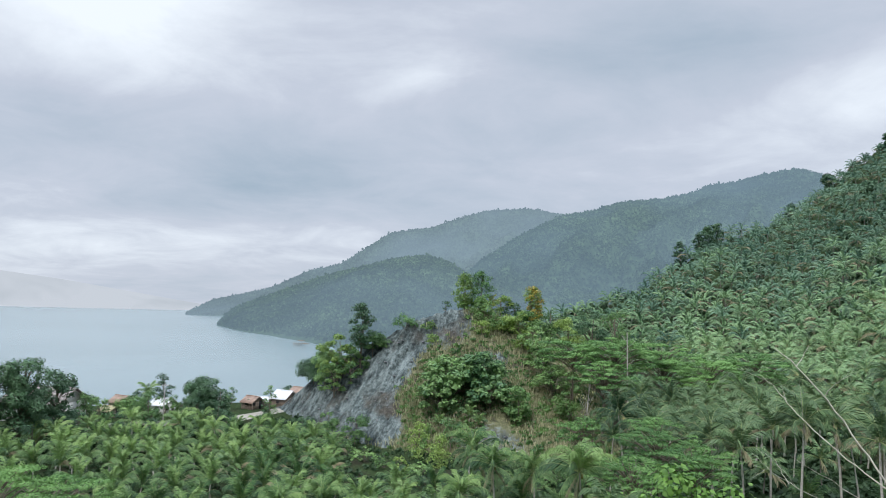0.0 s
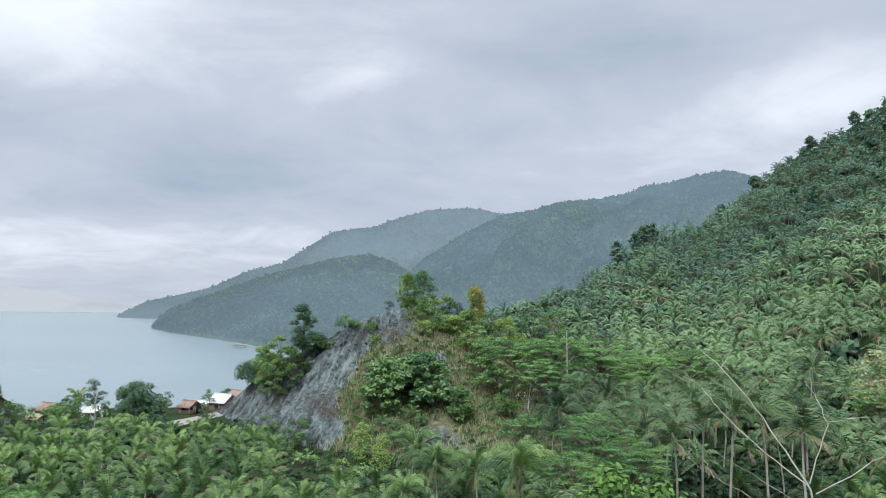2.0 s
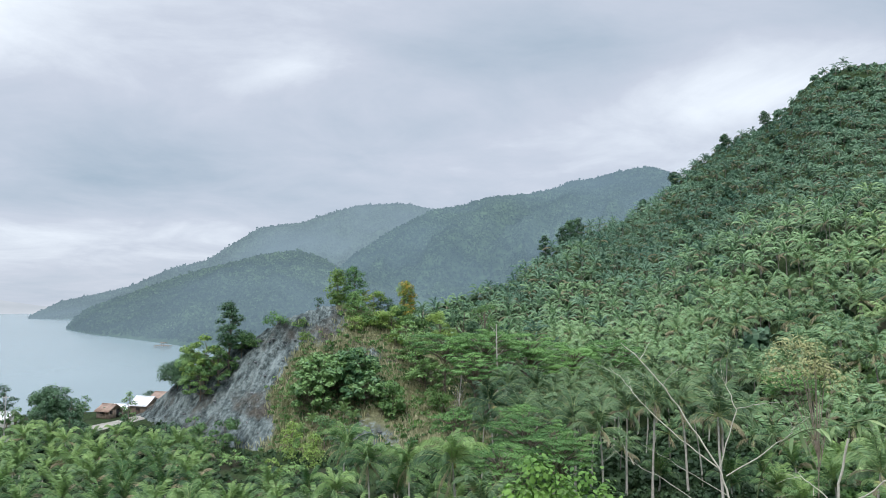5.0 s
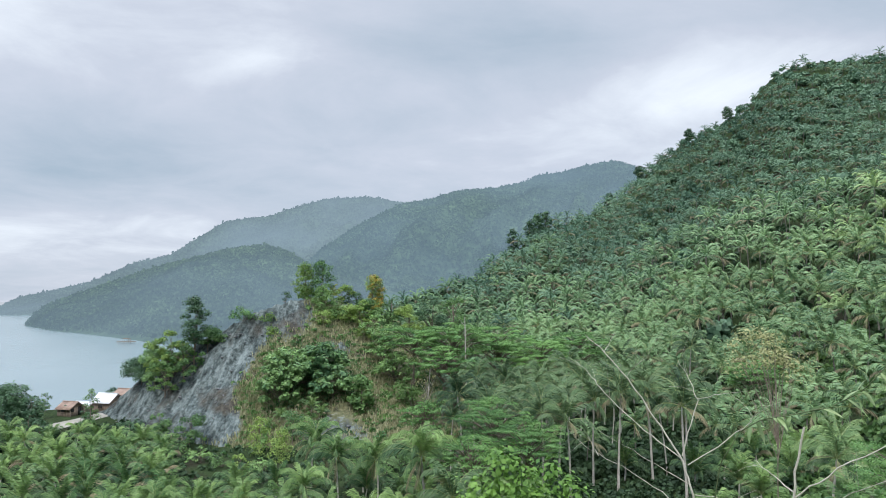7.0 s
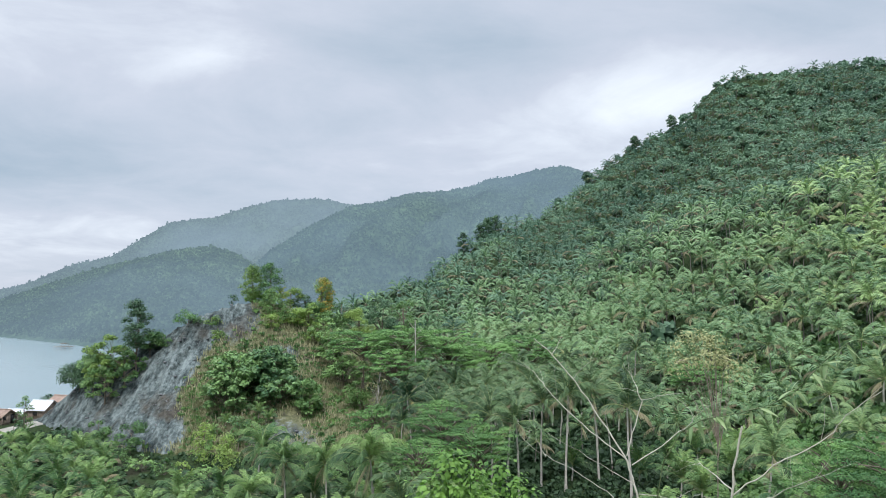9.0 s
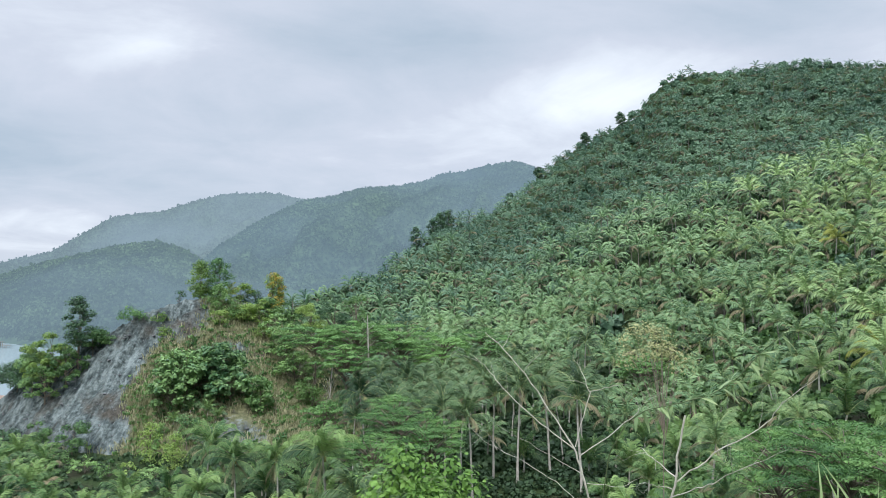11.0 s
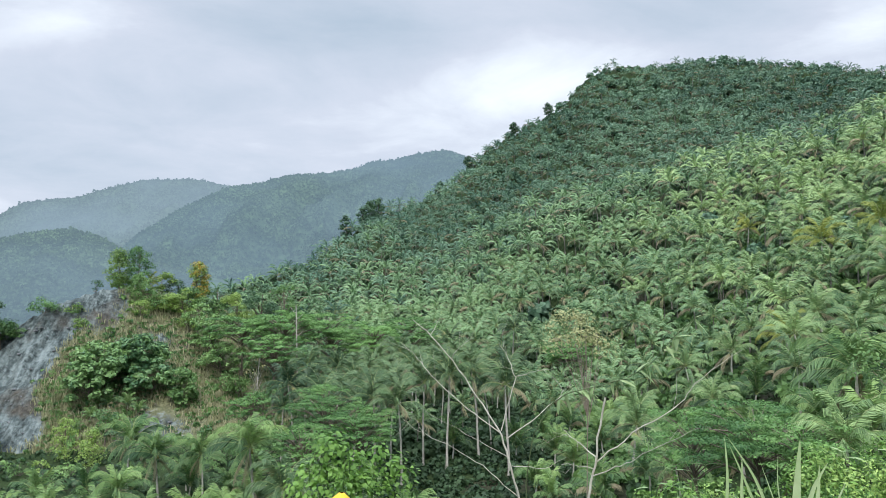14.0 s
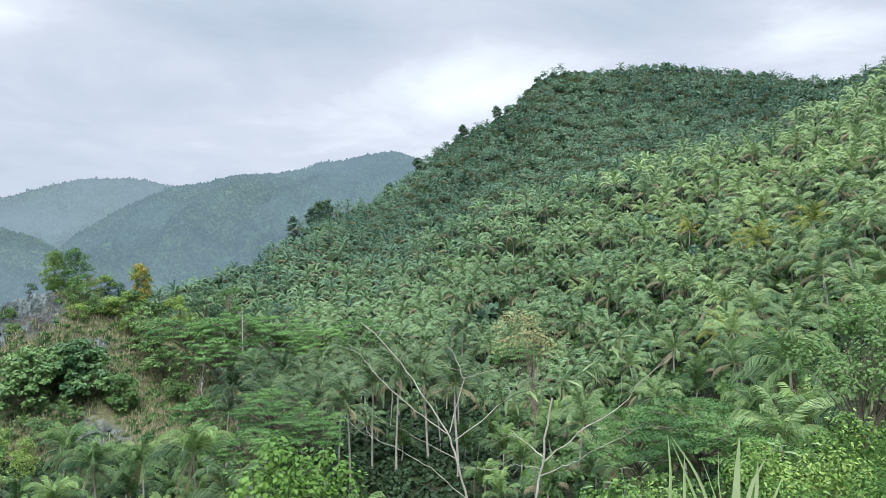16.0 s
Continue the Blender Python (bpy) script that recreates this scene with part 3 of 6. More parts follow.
# far ridges: bearing, foot distance, crest distance, how high the crest shows (degrees)
RIDGES = (
    ("mountain_across_the_bay", "faint mountains across the bay in haze", 0,
     [(-75, 4300, 4600, 0.6), (-50, 4300, 4600, 2.0), (-34, 4300, 4600, 2.3), (-29, 4300, 4600, 1.7), (-24, 4300, 4600, 0.9), (-19, 4300, 4600, 0.1), (-10, 4300, 4600, -0.2)]),
    ("headland", "misty blue-green wooded headland beyond the bay", 1,
     [(-20.7, 2150, 2170, -0.9), (-20.3, 2080, 2190, -0.6), (-18.5, 1950, 2250, 0.4), (-14.0, 1800, 2300, 1.55), (-10.6, 1700, 2350, 3.25), (-9.2, 1700, 2350, 3.45), (-8.2, 1700, 2370, 3.85),
      (-6.4, 1700, 2380, 5.15), (-4.4, 1700, 2400, 6.5), (-0.8, 1700, 2400, 7.0), (0.0, 1700, 2400, 7.4), (3.6, 1700, 2400, 8.5), (7.2, 1700, 2400, 8.7), (9.8, 1700, 2400, 8.25), (16, 1700, 2400, 7.5), (30, 1700, 2300, 5.0)]),
    ("inland_ridge", "hazy green forested ridge behind the palm hill", 2,
     [(-6, 800, 1000, -0.5), (-0.2, 760, 1080, 2.0), (1.6, 750, 1130, 2.7), (3.0, 750, 1180, 4.1), (5.8, 740, 1290, 6.1), (8.4, 730, 1340, 7.4), (9.8, 720, 1380, 8.1), (12.3, 710, 1420, 8.5), (14.7, 700, 1450, 9.2), (17.8, 690, 1480, 9.35),
      (20.4, 680, 1500, 9.85), (21.4, 680, 1500, 10.4), (23.3, 680, 1500, 10.4), (24.3, 680, 1500, 10.75), (27.3, 680, 1500, 11.25), (28.5, 680, 1500, 11.0), (29.4, 680, 1500, 10.5), (34, 680, 1450, 8.5), (48, 700, 1300, 3.0)]),
    ("cape_hill", "forested hill running down to a low cape in the bay", 3,
     [(-18.2, 1030, 1045, -1.45), (-17.6, 960, 1050, -0.9), (-16.4, 800, 1050, 0.05), (-12.6, 620, 1040, 1.55), (-9.5, 510, 1040, 2.75), (-7.2, 450, 1050, 3.4), (-4.3, 400, 1060, 4.2),
      (-1.4, 390, 1040, 4.65), (0.8, 390, 990, 4.0), (2, 390, 950, 3.1), (7, 400, 850, 1.2), (14, 420, 800, 0.0), (30, 420, 750, -0.5)]),
)


def ridge_height(tab, az, t):
    """Height and distance on a far ridge: t runs 0 at the foot, 1 at the crest, on to 1.5 behind it."""
    df, dc, el = (bend(az, tab[:, 0], tab[:, i], 0.35) for i in (1, 2, 3))
    d = df + (dc - df) * t
    zc = EYE + dc * np.tan(np.radians(el))
    up = np.clip(t, 0, 1)
    a = np.radians(az)
    x, y = d * np.sin(a), d * np.cos(a)
    spurs = 1 - 2 * np.abs(np.sin(a * 26 + 1.4 * np.sin(up * 4) + 0.7 * wave_noise(x, y, 0.004)))
    fold = wave_noise(x, y, 0.010, 1.0) * 0.13 + wave_noise(x, y, 0.03, 3.0) * 0.05 + spurs * 0.07 - 0.05 * np.abs(np.sin(a * 83 + 2.2 * np.sin(up * 5 + 1)))
    z = zc * np.clip(up ** 1.05 + fold * np.sin(up * np.pi) ** 1.5, 0, 1.2) - np.clip(t - 1, 0, None) * 2.2 * np.abs(zc)
    ends = step(tab[0, 0], tab[0, 0] + 0.7, az) * (1 - step(tab[-1, 0] - 2, tab[-1, 0], az))
    return x, y, z * ends - 1.5 * (1 - ends) - 1.0 * (t <= 0)


def tuft_piece(seed, n=10, flat=0.75):
    """A rough little tree crown of a few overlapping leaf sprays."""
    rng = np.random.RandomState(seed)
    vs, fs = [], []
    for i in range(n):
        th, ph = rng.uniform(0, 2 * np.pi), math.acos(rng.uniform(-0.25, 1))
        c = np.array([math.sin(ph) * math.cos(th), math.sin(ph) * math.sin(th), math.cos(ph) * flat]) * rng.uniform(0.45, 0.95)
        nrm = c / np.linalg.norm(c) + rng.normal(0, 0.45, 3)
        nrm /= np.linalg.norm(nrm)
        u = np.cross(nrm, rng.normal(0, 1, 3))
        u /= np.linalg.norm(u)
        w = np.cross(nrm, u)
        s = rng.uniform(0.35, 0.6) * (10.0 / n) ** 0.3
        vs += [c - u * s, c - w * s * 0.8 + nrm * 0.1, c + u * s, c + w * s * 0.8 - nrm * 0.12]
        fs.append([4 * i, 4 * i + 1, 4 * i + 2, 4 * i + 3])
    v = np.array(vs)
    v[:, 2] += 0.35
    return v, np.array(fs), np.zeros(len(fs), int)


def build_far_hills():
    for name, label, k, tab in RIDGES:
        tab = np.array(tab, float)
        az = np.arange(tab[0, 0], tab[-1, 0] + 0.01, 0.12)
        t = np.concatenate([np.linspace(-0.01, 1, 40), np.linspace(1.05, 1.6, 8)])
        A, T = np.meshgrid(az, t, indexing="ij")
        x, y, z = ridge_height(tab, A, T)
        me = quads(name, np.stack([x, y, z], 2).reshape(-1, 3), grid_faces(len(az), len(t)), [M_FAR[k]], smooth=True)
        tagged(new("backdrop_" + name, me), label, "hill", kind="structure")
        if k == 0:
            continue
        rng = np.random.RandomState(40 + k)
        n = (0, 13000, 25000, 18000)[k]
        lo, hi = (0, -20.6, 0, -18.0)[k] or -2, (0, 12, 31, 8)[k]
        a, tt = rng.uniform(lo, hi, n), rng.uniform(0.02, 1.0, n) ** 0.8
        edge = n // 24
        tt[:edge] = rng.uniform(0.985, 1.01, edge)
        x, y, z = ridge_height(tab, a, tt)
        size = rng.uniform(1.5, 3.2, n) * (1.6, 1.7, 1.15, 0.95)[k]
        size[:edge] *= rng.choice([0.6, 0.8, 1.0, 1.5], edge)
        keep = z > 1.0
        spots = np.stack([x, y, z - 0.4, rng.uniform(0, 6.3, n), size], 1)[keep]
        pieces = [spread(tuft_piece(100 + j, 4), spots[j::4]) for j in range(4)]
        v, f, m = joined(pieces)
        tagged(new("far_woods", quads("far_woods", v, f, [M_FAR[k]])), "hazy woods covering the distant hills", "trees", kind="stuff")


build_ground()
build_sea()
build_knoll()
build_far_hills()


# ---------------------------------------------------------------- palms
def rib_line(length, rise, droop, n):
    """The arching midrib of a palm leaf: nearly straight at first, bowing over towards the tip."""
    s = np.linspace(0, 1, n)
    ang = np.radians(rise - droop * s ** 2.0)
    seg = length / (n - 1)
    px = np.concatenate([[0], np.cumsum(np.cos(ang[:-1]) * seg)])
    pz = np.concatenate([[0], np.cumsum(np.sin(ang[:-1]) * seg)])
    return s, ang, seg, px, pz


def frond_piece(length, pairs, rise, droop, seed, leaf=0.9, wide=0.07, rib=0.035):
    """One feather-shaped palm leaf pointing along +x from the crown's heart, with slender leaflets that hang from its rib."""
    rng = np.random.RandomState(seed)
    n = 8
    s, ang, seg, px, pz = rib_line(length, rise, droop, n)
    sway = rng.uniform(-0.1, 0.1) * length * s ** 2
    rv, rf, _ = tube(np.stack([px, sway, pz], 1), rib * (1 - 0.85 * s), 3)
    vs, fs, k = [rv], [rf], len(rv)
    step_ = 0.85 / pairs
    for side in (-1, 1):
        for q in np.linspace(0.14, 0.99, pairs):
            q = min(1.0, q + rng.uniform(-0.5, 0.5) * step_)
            i = q * (n - 1)
            o = np.array([np.interp(i, range(n), px), np.interp(i, range(n), sway), np.interp(i, range(n), pz)])
            a = np.interp(i, range(n), ang)
            fwd, up = np.array([math.cos(a), 0, math.sin(a)]), np.array([-math.sin(a), 0, math.cos(a)])
            ln = leaf * (0.5 + 0.6 * math.sin(math.pi * (0.1 + 0.75 * q))) * rng.uniform(0.75, 1.15)
            dirn = np.array([0, side, 0]) * rng.uniform(0.36, 0.55) + fwd * (0.75 + 0.25 * q) + up * rng.uniform(-0.2, 0.1) + np.array([0, 0, -1.0]) * rng.uniform(0.25, 0.6)
            dirn /= np.linalg.norm(dirn)
            half = (fwd * 0.95 + up * rng.uniform(-0.3, 0.3)) * wide * 0.5
            tip = o + dirn * ln + np.array([0, 0, -0.22 * ln])
            vs.append(np.array([o - half, o + half, tip + half * 0.5, tip - half * 0.5]))
            fs.append(np.array([[0, 1, 2, 3]]) + k)
            k += 4
    f = np.concatenate(fs)
    index = np.zeros(len(f), int)
    index[:len(rf)] = 3
    return np.concatenate(vs), f, index


def strip_frond(length, rise, droop, seed, wide=0.8):
    """A palm leaf for trees across the valley: pointed tufts of leaflets hanging on both sides of an arching rib."""
    rng = np.random.RandomState(seed)
    n = 6
    s, ang, seg, px, pz = rib_line(length, rise, droop, n)
    w = wide * (0.45 + 0.6 * np.sin(np.pi * (0.1 + 0.75 * s)))
    vs, fs = [], []
    for side in (-1, 1):
        for i in range(n - 1):
            for h in ((0.0, 0.5) if 0 < i else (0.5,)):
                x0, z0 = px[i] + (px[i + 1] - px[i]) * h, pz[i] + (pz[i + 1] - pz[i]) * h
                x1, z1 = px[i] + (px[i + 1] - px[i]) * (h + 0.45), pz[i] + (pz[i + 1] - pz[i]) * (h + 0.45)
                ww = w[i] * rng.uniform(0.75, 1.2)
                tx, tz = math.cos(ang[i]) * seg * 0.6, math.sin(ang[i]) * seg * 0.6 - ww * rng.uniform(0.5, 0.8)
                ty = side * ww * rng.uniform(0.35, 0.55)
                k = len(vs)
                vs += [(x0, 0, z0), (x1, 0, z1), (x1 + tx, ty, z1 + tz), (x0 + tx + (x1 - x0) * 0.6, ty, z0 + tz + (z1 - z0) * 0.6)]
                fs.append((k, k + 1, k + 2, k + 3))
    return np.array(vs, float), np.array(fs), np.zeros(len(fs), int)


def turned(piece, rz, ry=0.0, rx=0.0, move=(0, 0, 0), size=1.0):
    m = np.array(Euler((rx, ry, rz)).to_matrix())
    return piece[0] @ m.T * size + np.array(move), piece[1], piece[2]


def crown_plan(seed, count, young=False):
    """Bearing, rise, droop and length of each leaf of a palm crown, upright ones first; all but the spears bow over."""
    rng = np.random.RandomState(seed)
    rows = []
    for i in range(count):
        u = (i + 0.5) / count
        rise = (90 - 58 * u ** 1.3 if young else 88 - 112 * u ** 1.15) + rng.uniform(-7, 7)
        end = (46 - 108 * min(1, u * 1.25) if young else 20 - 95 * min(1, u * 2.4)) + rng.uniform(-14, 14)
        rows.append((i * 2.4 + rng.uniform(-0.35, 0.35), rise, max(18, rise - end), (0.78 + 0.26 * math.sin(math.pi * min(1, u * 0.8 + 0.25))) * rng.uniform(0.9, 1.1)))
    return rows


def trunk_piece(height, lean, seed, sides=7, base=0.155):
    rng = np.random.RandomState(seed)
    n = 8
    s = np.linspace(0, 1, n)
    a = rng.uniform(0, 6.28)
    off = lean * (s ** 1.6)
    pts = np.stack([off * math.cos(a) + 0.06 * np.sin(s * 7), off * math.sin(a), s * (height + 0.8) - 0.8], 1)
    rad = base * (1.0 - 0.42 * s) + 0.12 * np.exp(-s * 14)
    return tube(pts, rad, sides), pts[-1]


FROND_LEN = 4.3
SHAPES = [(86, 66), (74, 116), (58, 124), (34, 104), (0, 74), (-52, 30)]
FROND_MESH = []
for _i, (_r, _d) in enumerate(SHAPES):
    _v, _f, _m = frond_piece(FROND_LEN * (0.85, 0.95, 1.05, 1.05, 1.0, 0.9)[_i], 46, _r, _d, 300 + _i, 0.88, 0.095, rib=0.05)
    FROND_MESH.append(quads("frond", _v, _f, [(M_PALM_LIT, M_PALM_LIT, M_PALM_LIT, M_PALM, M_PALM, M_PALM_OLD)[_i]] * 3 + [M_RIB], _m))


NUT_MESH = quads("coconut", *tube([(0, 0, 0.15), (0, 0, 0.09), (0, 0, 0), (0, 0, -0.1), (0, 0, -0.15)], [0.02, 0.1, 0.13, 0.09, 0.01], 7)[:2], [M_NUT], smooth=True)
PALM_LABEL = "green coconut palm with arching feathery fronds and grey trunk"
templates = {}


def palm_template(key, height, lean, seed, loose, material_leaf=None, count=17, leaf_size=0.98, pairs=28):
    """A palm as a thing: trunk, leaves (each on its own, or as one crown) and coconuts."""
    root = thing("coconut_palm", PALM_LABEL, "palm tree", group="coconut palms of the valley")
    (tv, tf, tm), top = trunk_piece(height, lean, seed)
    part("trunk", quads("trunk", tv, tf, [M_TRUNK], smooth=True), root)
    rng = np.random.RandomState(seed)
    pieces = []
    for i, (az, rise, droop, ln) in enumerate(crown_plan(seed, count, height < 4)):
        k = min(range(5), key=lambda j: abs(SHAPES[j][0] - rise))
        if i >= count - 3 and rng.rand() < 0.7:
            k = 5
        tilt = radians(rng.uniform(-8, 8))
        if loose:
            ob = part("frond", FROND_MESH[k], root)
            ob.matrix_basis = Matrix.Translation(top) @ Euler((radians(rng.uniform(-14, 14)), tilt, az)).to_matrix().to_4x4() @ Matrix.Scale(ln * leaf_size, 4)
        else:
            piece = frond_piece(FROND_LEN * ln * leaf_size, pairs, rise, droop, seed * 31 + i, 0.84, 3.8 / pairs, rib=0.05)
            # light from above goes into the leaf colour: lighter top fronds, darker low ones
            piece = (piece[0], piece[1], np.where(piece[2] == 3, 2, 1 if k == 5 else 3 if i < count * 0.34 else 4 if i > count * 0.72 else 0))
            pieces.append(turned(piece, az, tilt, radians(rng.uniform(-14, 14)), top))
    if pieces:
        v, f, m = joined(pieces)
        part("crown", quads("crown", v, f, [material_leaf or M_PALM, M_PALM_OLD, M_RIB, material_leaf or M_PALM_LIT, material_leaf if material_leaf is M_PALM_YEL else M_PALM_SHADE], m), root)
    for i in range(4 if loose else 0):
        a = rng.uniform(0, 6.28)
        nut = part("coconut", NUT_MESH, root)
        nut.matrix_basis = Matrix.Translation(Vector(top) + Vector((math.cos(a) * 0.33, math.sin(a) * 0.33, -0.3 - 0.08 * i)))
    templates[key] = root
    return root


used_palms = set()


def put_palm(key, x, y, turn, size, z=None):
    z = ground_at(x, y) if z is None else z
    m = Matrix.LocRotScale((x, y, z), Euler((0, 0, turn)), (size, size, size))
    if key in used_palms:
        return copy_thing(templates[key], m)
    used_palms.add(key)
    templates[key].matrix_basis = m
    return templates[key]


for _k, (_h, _l) in enumerate(((1.2, 0.2), (2.1, 0.3), (3.1, 0.5), (5.6, 0.7))):
    palm_template(("loose", _k), _h, _l, 11 + _k, True, count=22)
    palm_template(("whole", _k), _h, _l, 21 + _k, False)
palm_template(("loose", 4), 7.6, 0.6, 15, True, count=24)
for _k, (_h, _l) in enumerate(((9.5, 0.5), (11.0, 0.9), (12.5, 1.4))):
    palm_template(("tall", _k), _h, _l, 31 + _k, False, M_PALM_SHADE, count=20)

# palms whose leaf colour holds the sunlit look of the right-hand slope
for _k, (_h, _l) in enumerate(((2.6, 0.4), (4.2, 0.6), (6.4, 0.9))):
    palm_template(("fresh", _k), _h, _l, 81 + _k, False, M_PALM_SUN, count=18, pairs=46)
    tagged(templates[("fresh", _k)], "coconut palm on the spur's foot, sunlit yellow-green in its leaf colour", "palm tree", "coconut palms of the valley")

rng = np.random.RandomState(7)
taken = []


def free(x, y, gap):
    for a, b, g in taken:
        if (a - x) ** 2 + (b - y) ** 2 < max(gap, g) ** 2:
            return False
    return True


def claim(x, y, gap):
    taken.append((x, y, gap))


# palms that stand out: bearing, distance, kind, size
HERO = ((2.4, 84, ("loose", 4), 0.98), (4.7, 80, ("loose", 4), 0.87), (7.9, 78, ("loose", 4), 0.84), (11.8, 72, ("loose", 4), 1.08),
        (1.6, 70, ("loose", 4), 0.8), (6.4, 66, ("loose", 1), 0.9), (9.6, 68, ("loose", 2), 0.85), (-6.8, 72, ("loose", 2), 1.0), (-9.4, 80, ("loose", 2), 1.0), (-12.5, 76, ("loose", 2), 1.05),
        (14.9, 96, ("tall", 1), 0.98), (18.2, 97, ("tall", 0), 1.0), (21.4, 84, ("tall", 0), 1.05), (22.6, 90, ("tall", 1), 0.95), (23.6, 82, ("tall", 0), 1.0), (25.3, 88, ("tall", 1), 1.0),
        (27.3, 86, ("tall", 1), 1.08), (30.0, 88, ("tall", 1), 1.05), (32.4, 80, ("tall", 0), 1.1), (58.4, 58, ("loose", 3), 1.1),
        (24.4, 66, ("loose", 0), 0.9), (34.6, 71, ("loose", 1), 0.85), (54.0, 54, ("loose", 1), 1.0), (50.6, 66, ("loose", 2), 1.0), (62.0, 66, ("loose", 2), 1.05),
        (56.3, 62, ("loose", 1), 1.05), (47.5, 70, ("loose", 2), 1.0))
for _az, _d, _key, _s in HERO:
    _x, _y = polar(_az, _d)
    put_palm(_key, _x, _y, rng.uniform(0, 6.28), _s)
    claim(_x, _y, 4.0)

# the plantation on the valley floor and the foot of the hill
_made = 0
valley_edge = []
for _try in range(20000):
    if _made >= 430:
        break
    _az, _d = rng.uniform(-44, 66), math.sqrt(rng.uniform(46 ** 2, 128 ** 2))
    if 34 < _az and _d < 62 and _az < 56:
        continue
    if 19.5 < _az < 36 and _d < 84:
        continue
    _x, _y = polar(_az, _d)
    _foot = float(bend(_az, KNOLL[:, 0], KNOLL[:, 3], 0.9))
    if -14.5 < _az < 15.5 and _d > _foot - 5 and _d < _foot + 60:
        continue
    if -8.5 < _az < 12.5 and _d > 91:
        continue
    if -17.5 < _az < -9 and _d > 126:
        continue
    if _az < -13 and _d > 134 + 8 * math.sin(_az):
        continue
    if not free(_x, _y, 4.3 if _az < 13 else 4.7):
        continue
    claim(_x, _y, 4.3)
    if -17.5 < _az < 8 and _d > 92:
        _key = ("whole", 0)
    elif _az < 13:
        _key = ("loose" if _d < 72 and _made % 5 == 0 else "whole", int(rng.choice([0, 1, 1, 2, 2] if _d > 100 else [0, 0, 0, 1, 1])))
    elif _az < 34:
        _key = ("tall", int(rng.randint(0, 3))) if rng.rand() < (0.5 if _d > 86 else 0.16) else ("whole", int(rng.randint(1, 4)))
    else:
        _key = ("fresh" if _az > 42 and rng.rand() < 0.7 else "whole", int(rng.randint(0, 3)))
    _turn, _size = rng.uniform(0, 6.28), rng.uniform(0.78, 1.05) * (1.02 if _az > 42 else 1.0)
    if _az > 13 and _d > 96 and _key[0] != "tall":
        valley_edge.append((_x, _y, ground_at(_x, _y), _turn, 0.86 * _size, _d, _az + 16 * _size - 8))
    else:
        put_palm(_key, _x, _y, _turn, _size)
    _made += 1

# palms over the hillside, past counting
def hill_palm_piece(seed, height, detail):
    (tv, tf, tm), top = trunk_piece(height, 0.5, seed, 4 if detail == 0 else 5)
    pieces = [(tv, tf, np.full(len(tf), 2))]
    rr = np.random.RandomState(seed)
    count = (16, 17)[detail]
    for i, (az, rise, droop, ln) in enumerate(crown_plan(seed, count)):
        if detail:
            p = frond_piece(4.5 * ln, 15, rise, droop, seed * 17 + i, 0.88, 0.24, rib=0.065)
        else:
            p = strip_frond(4.6 * ln, rise, droop, seed * 17 + i, 0.85)
        # index 4: low fronds in a darker leaf, for the crown's own shade
        old = 1 if (i >= count - 4 and rr.rand() < 0.4) else 0
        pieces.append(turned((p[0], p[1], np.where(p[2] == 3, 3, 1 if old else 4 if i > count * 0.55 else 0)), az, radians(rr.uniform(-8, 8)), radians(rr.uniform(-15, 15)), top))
    return joined(pieces)


spots = {0: [], 1: list(valley_edge)}
cells = {}


def hill_free(x, y, gap):
    cx, cy = int(x // 8), int(y // 8)
    for i in (-1, 0, 1):
        for j in (-1, 0, 1):
            for a, b in cells.get((cx + i, cy + j), ()):
                if (a - x) ** 2 + (b - y) ** 2 < gap * gap:
                    return False
    cells.setdefault((cx, cy), []).append((x, y))
    return True


upland = []
_n = 42000
AZ, DD = rng.uniform(5.5, 69, _n), np.sqrt(rng.uniform(98 ** 2, 500 ** 2, _n))
XX, YY = DD * np.sin(np.radians(AZ)), DD * np.cos(np.radians(AZ))
DC, ZZ = bend(AZ, HILL[:, 0], HILL[:, 3]), land(XX, YY)
WILD = step(0.62, 0.98, DD / DC) * step(28, 36, AZ) * 0.5 + 0.05 + 0.25 * ((AZ < 22) & (DD > DC - 10))
KEEP = (DD < DC + 5) & ~((AZ < 14) & (DD < 172) & (knoll(XX, YY) > ZZ - 1)) & ~((AZ < 16) & (DD < 128))
ZZ = ZZ - 3.2 * (DD > DC - 28)
EDGE = bend(AZ, SPUR[:, 0], SPUR[:, 1]) + 10 * np.sin(AZ * 0.9) + 5 * np.sin(AZ * 2.3)
KEEP = KEEP & ~((AZ > 31) & (DD > EDGE + 16) & (DD < EDGE + 42))
SIZE = rng.uniform(0.76, 1.06, _n) * (1.0 - 0.06 * step(150, 260, DD) - 0.08 * step(260, 430, DD))
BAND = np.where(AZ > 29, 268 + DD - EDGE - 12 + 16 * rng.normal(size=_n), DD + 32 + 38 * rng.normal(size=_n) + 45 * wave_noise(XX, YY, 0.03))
ROLL, GAP, TURN = rng.rand(_n), rng.rand(_n), rng.uniform(0, 6.28, _n)
for _i in np.nonzero(KEEP)[0]:
    _x, _y, _d = XX[_i], YY[_i], DD[_i]
    if (_d < 128 and not free(_x, _y, 4.2)) or not hill_free(_x, _y, (4.0 if _d < 200 else 4.3) if GAP[_i] > 0.2 else 5.2):
        continue
    if ROLL[_i] < WILD[_i]:
        upland.append((_x, _y, ZZ[_i], TURN[_i], 1.6 + 2.2 * GAP[_i]))
    else:
        spots[1 if _d < 190 else 0].append((_x, _y, ZZ[_i], TURN[_i], SIZE[_i], BAND[_i], AZ[_i] + 16 * ROLL[_i]))
HILL_LABEL = "dense coconut palms covering the hillside"
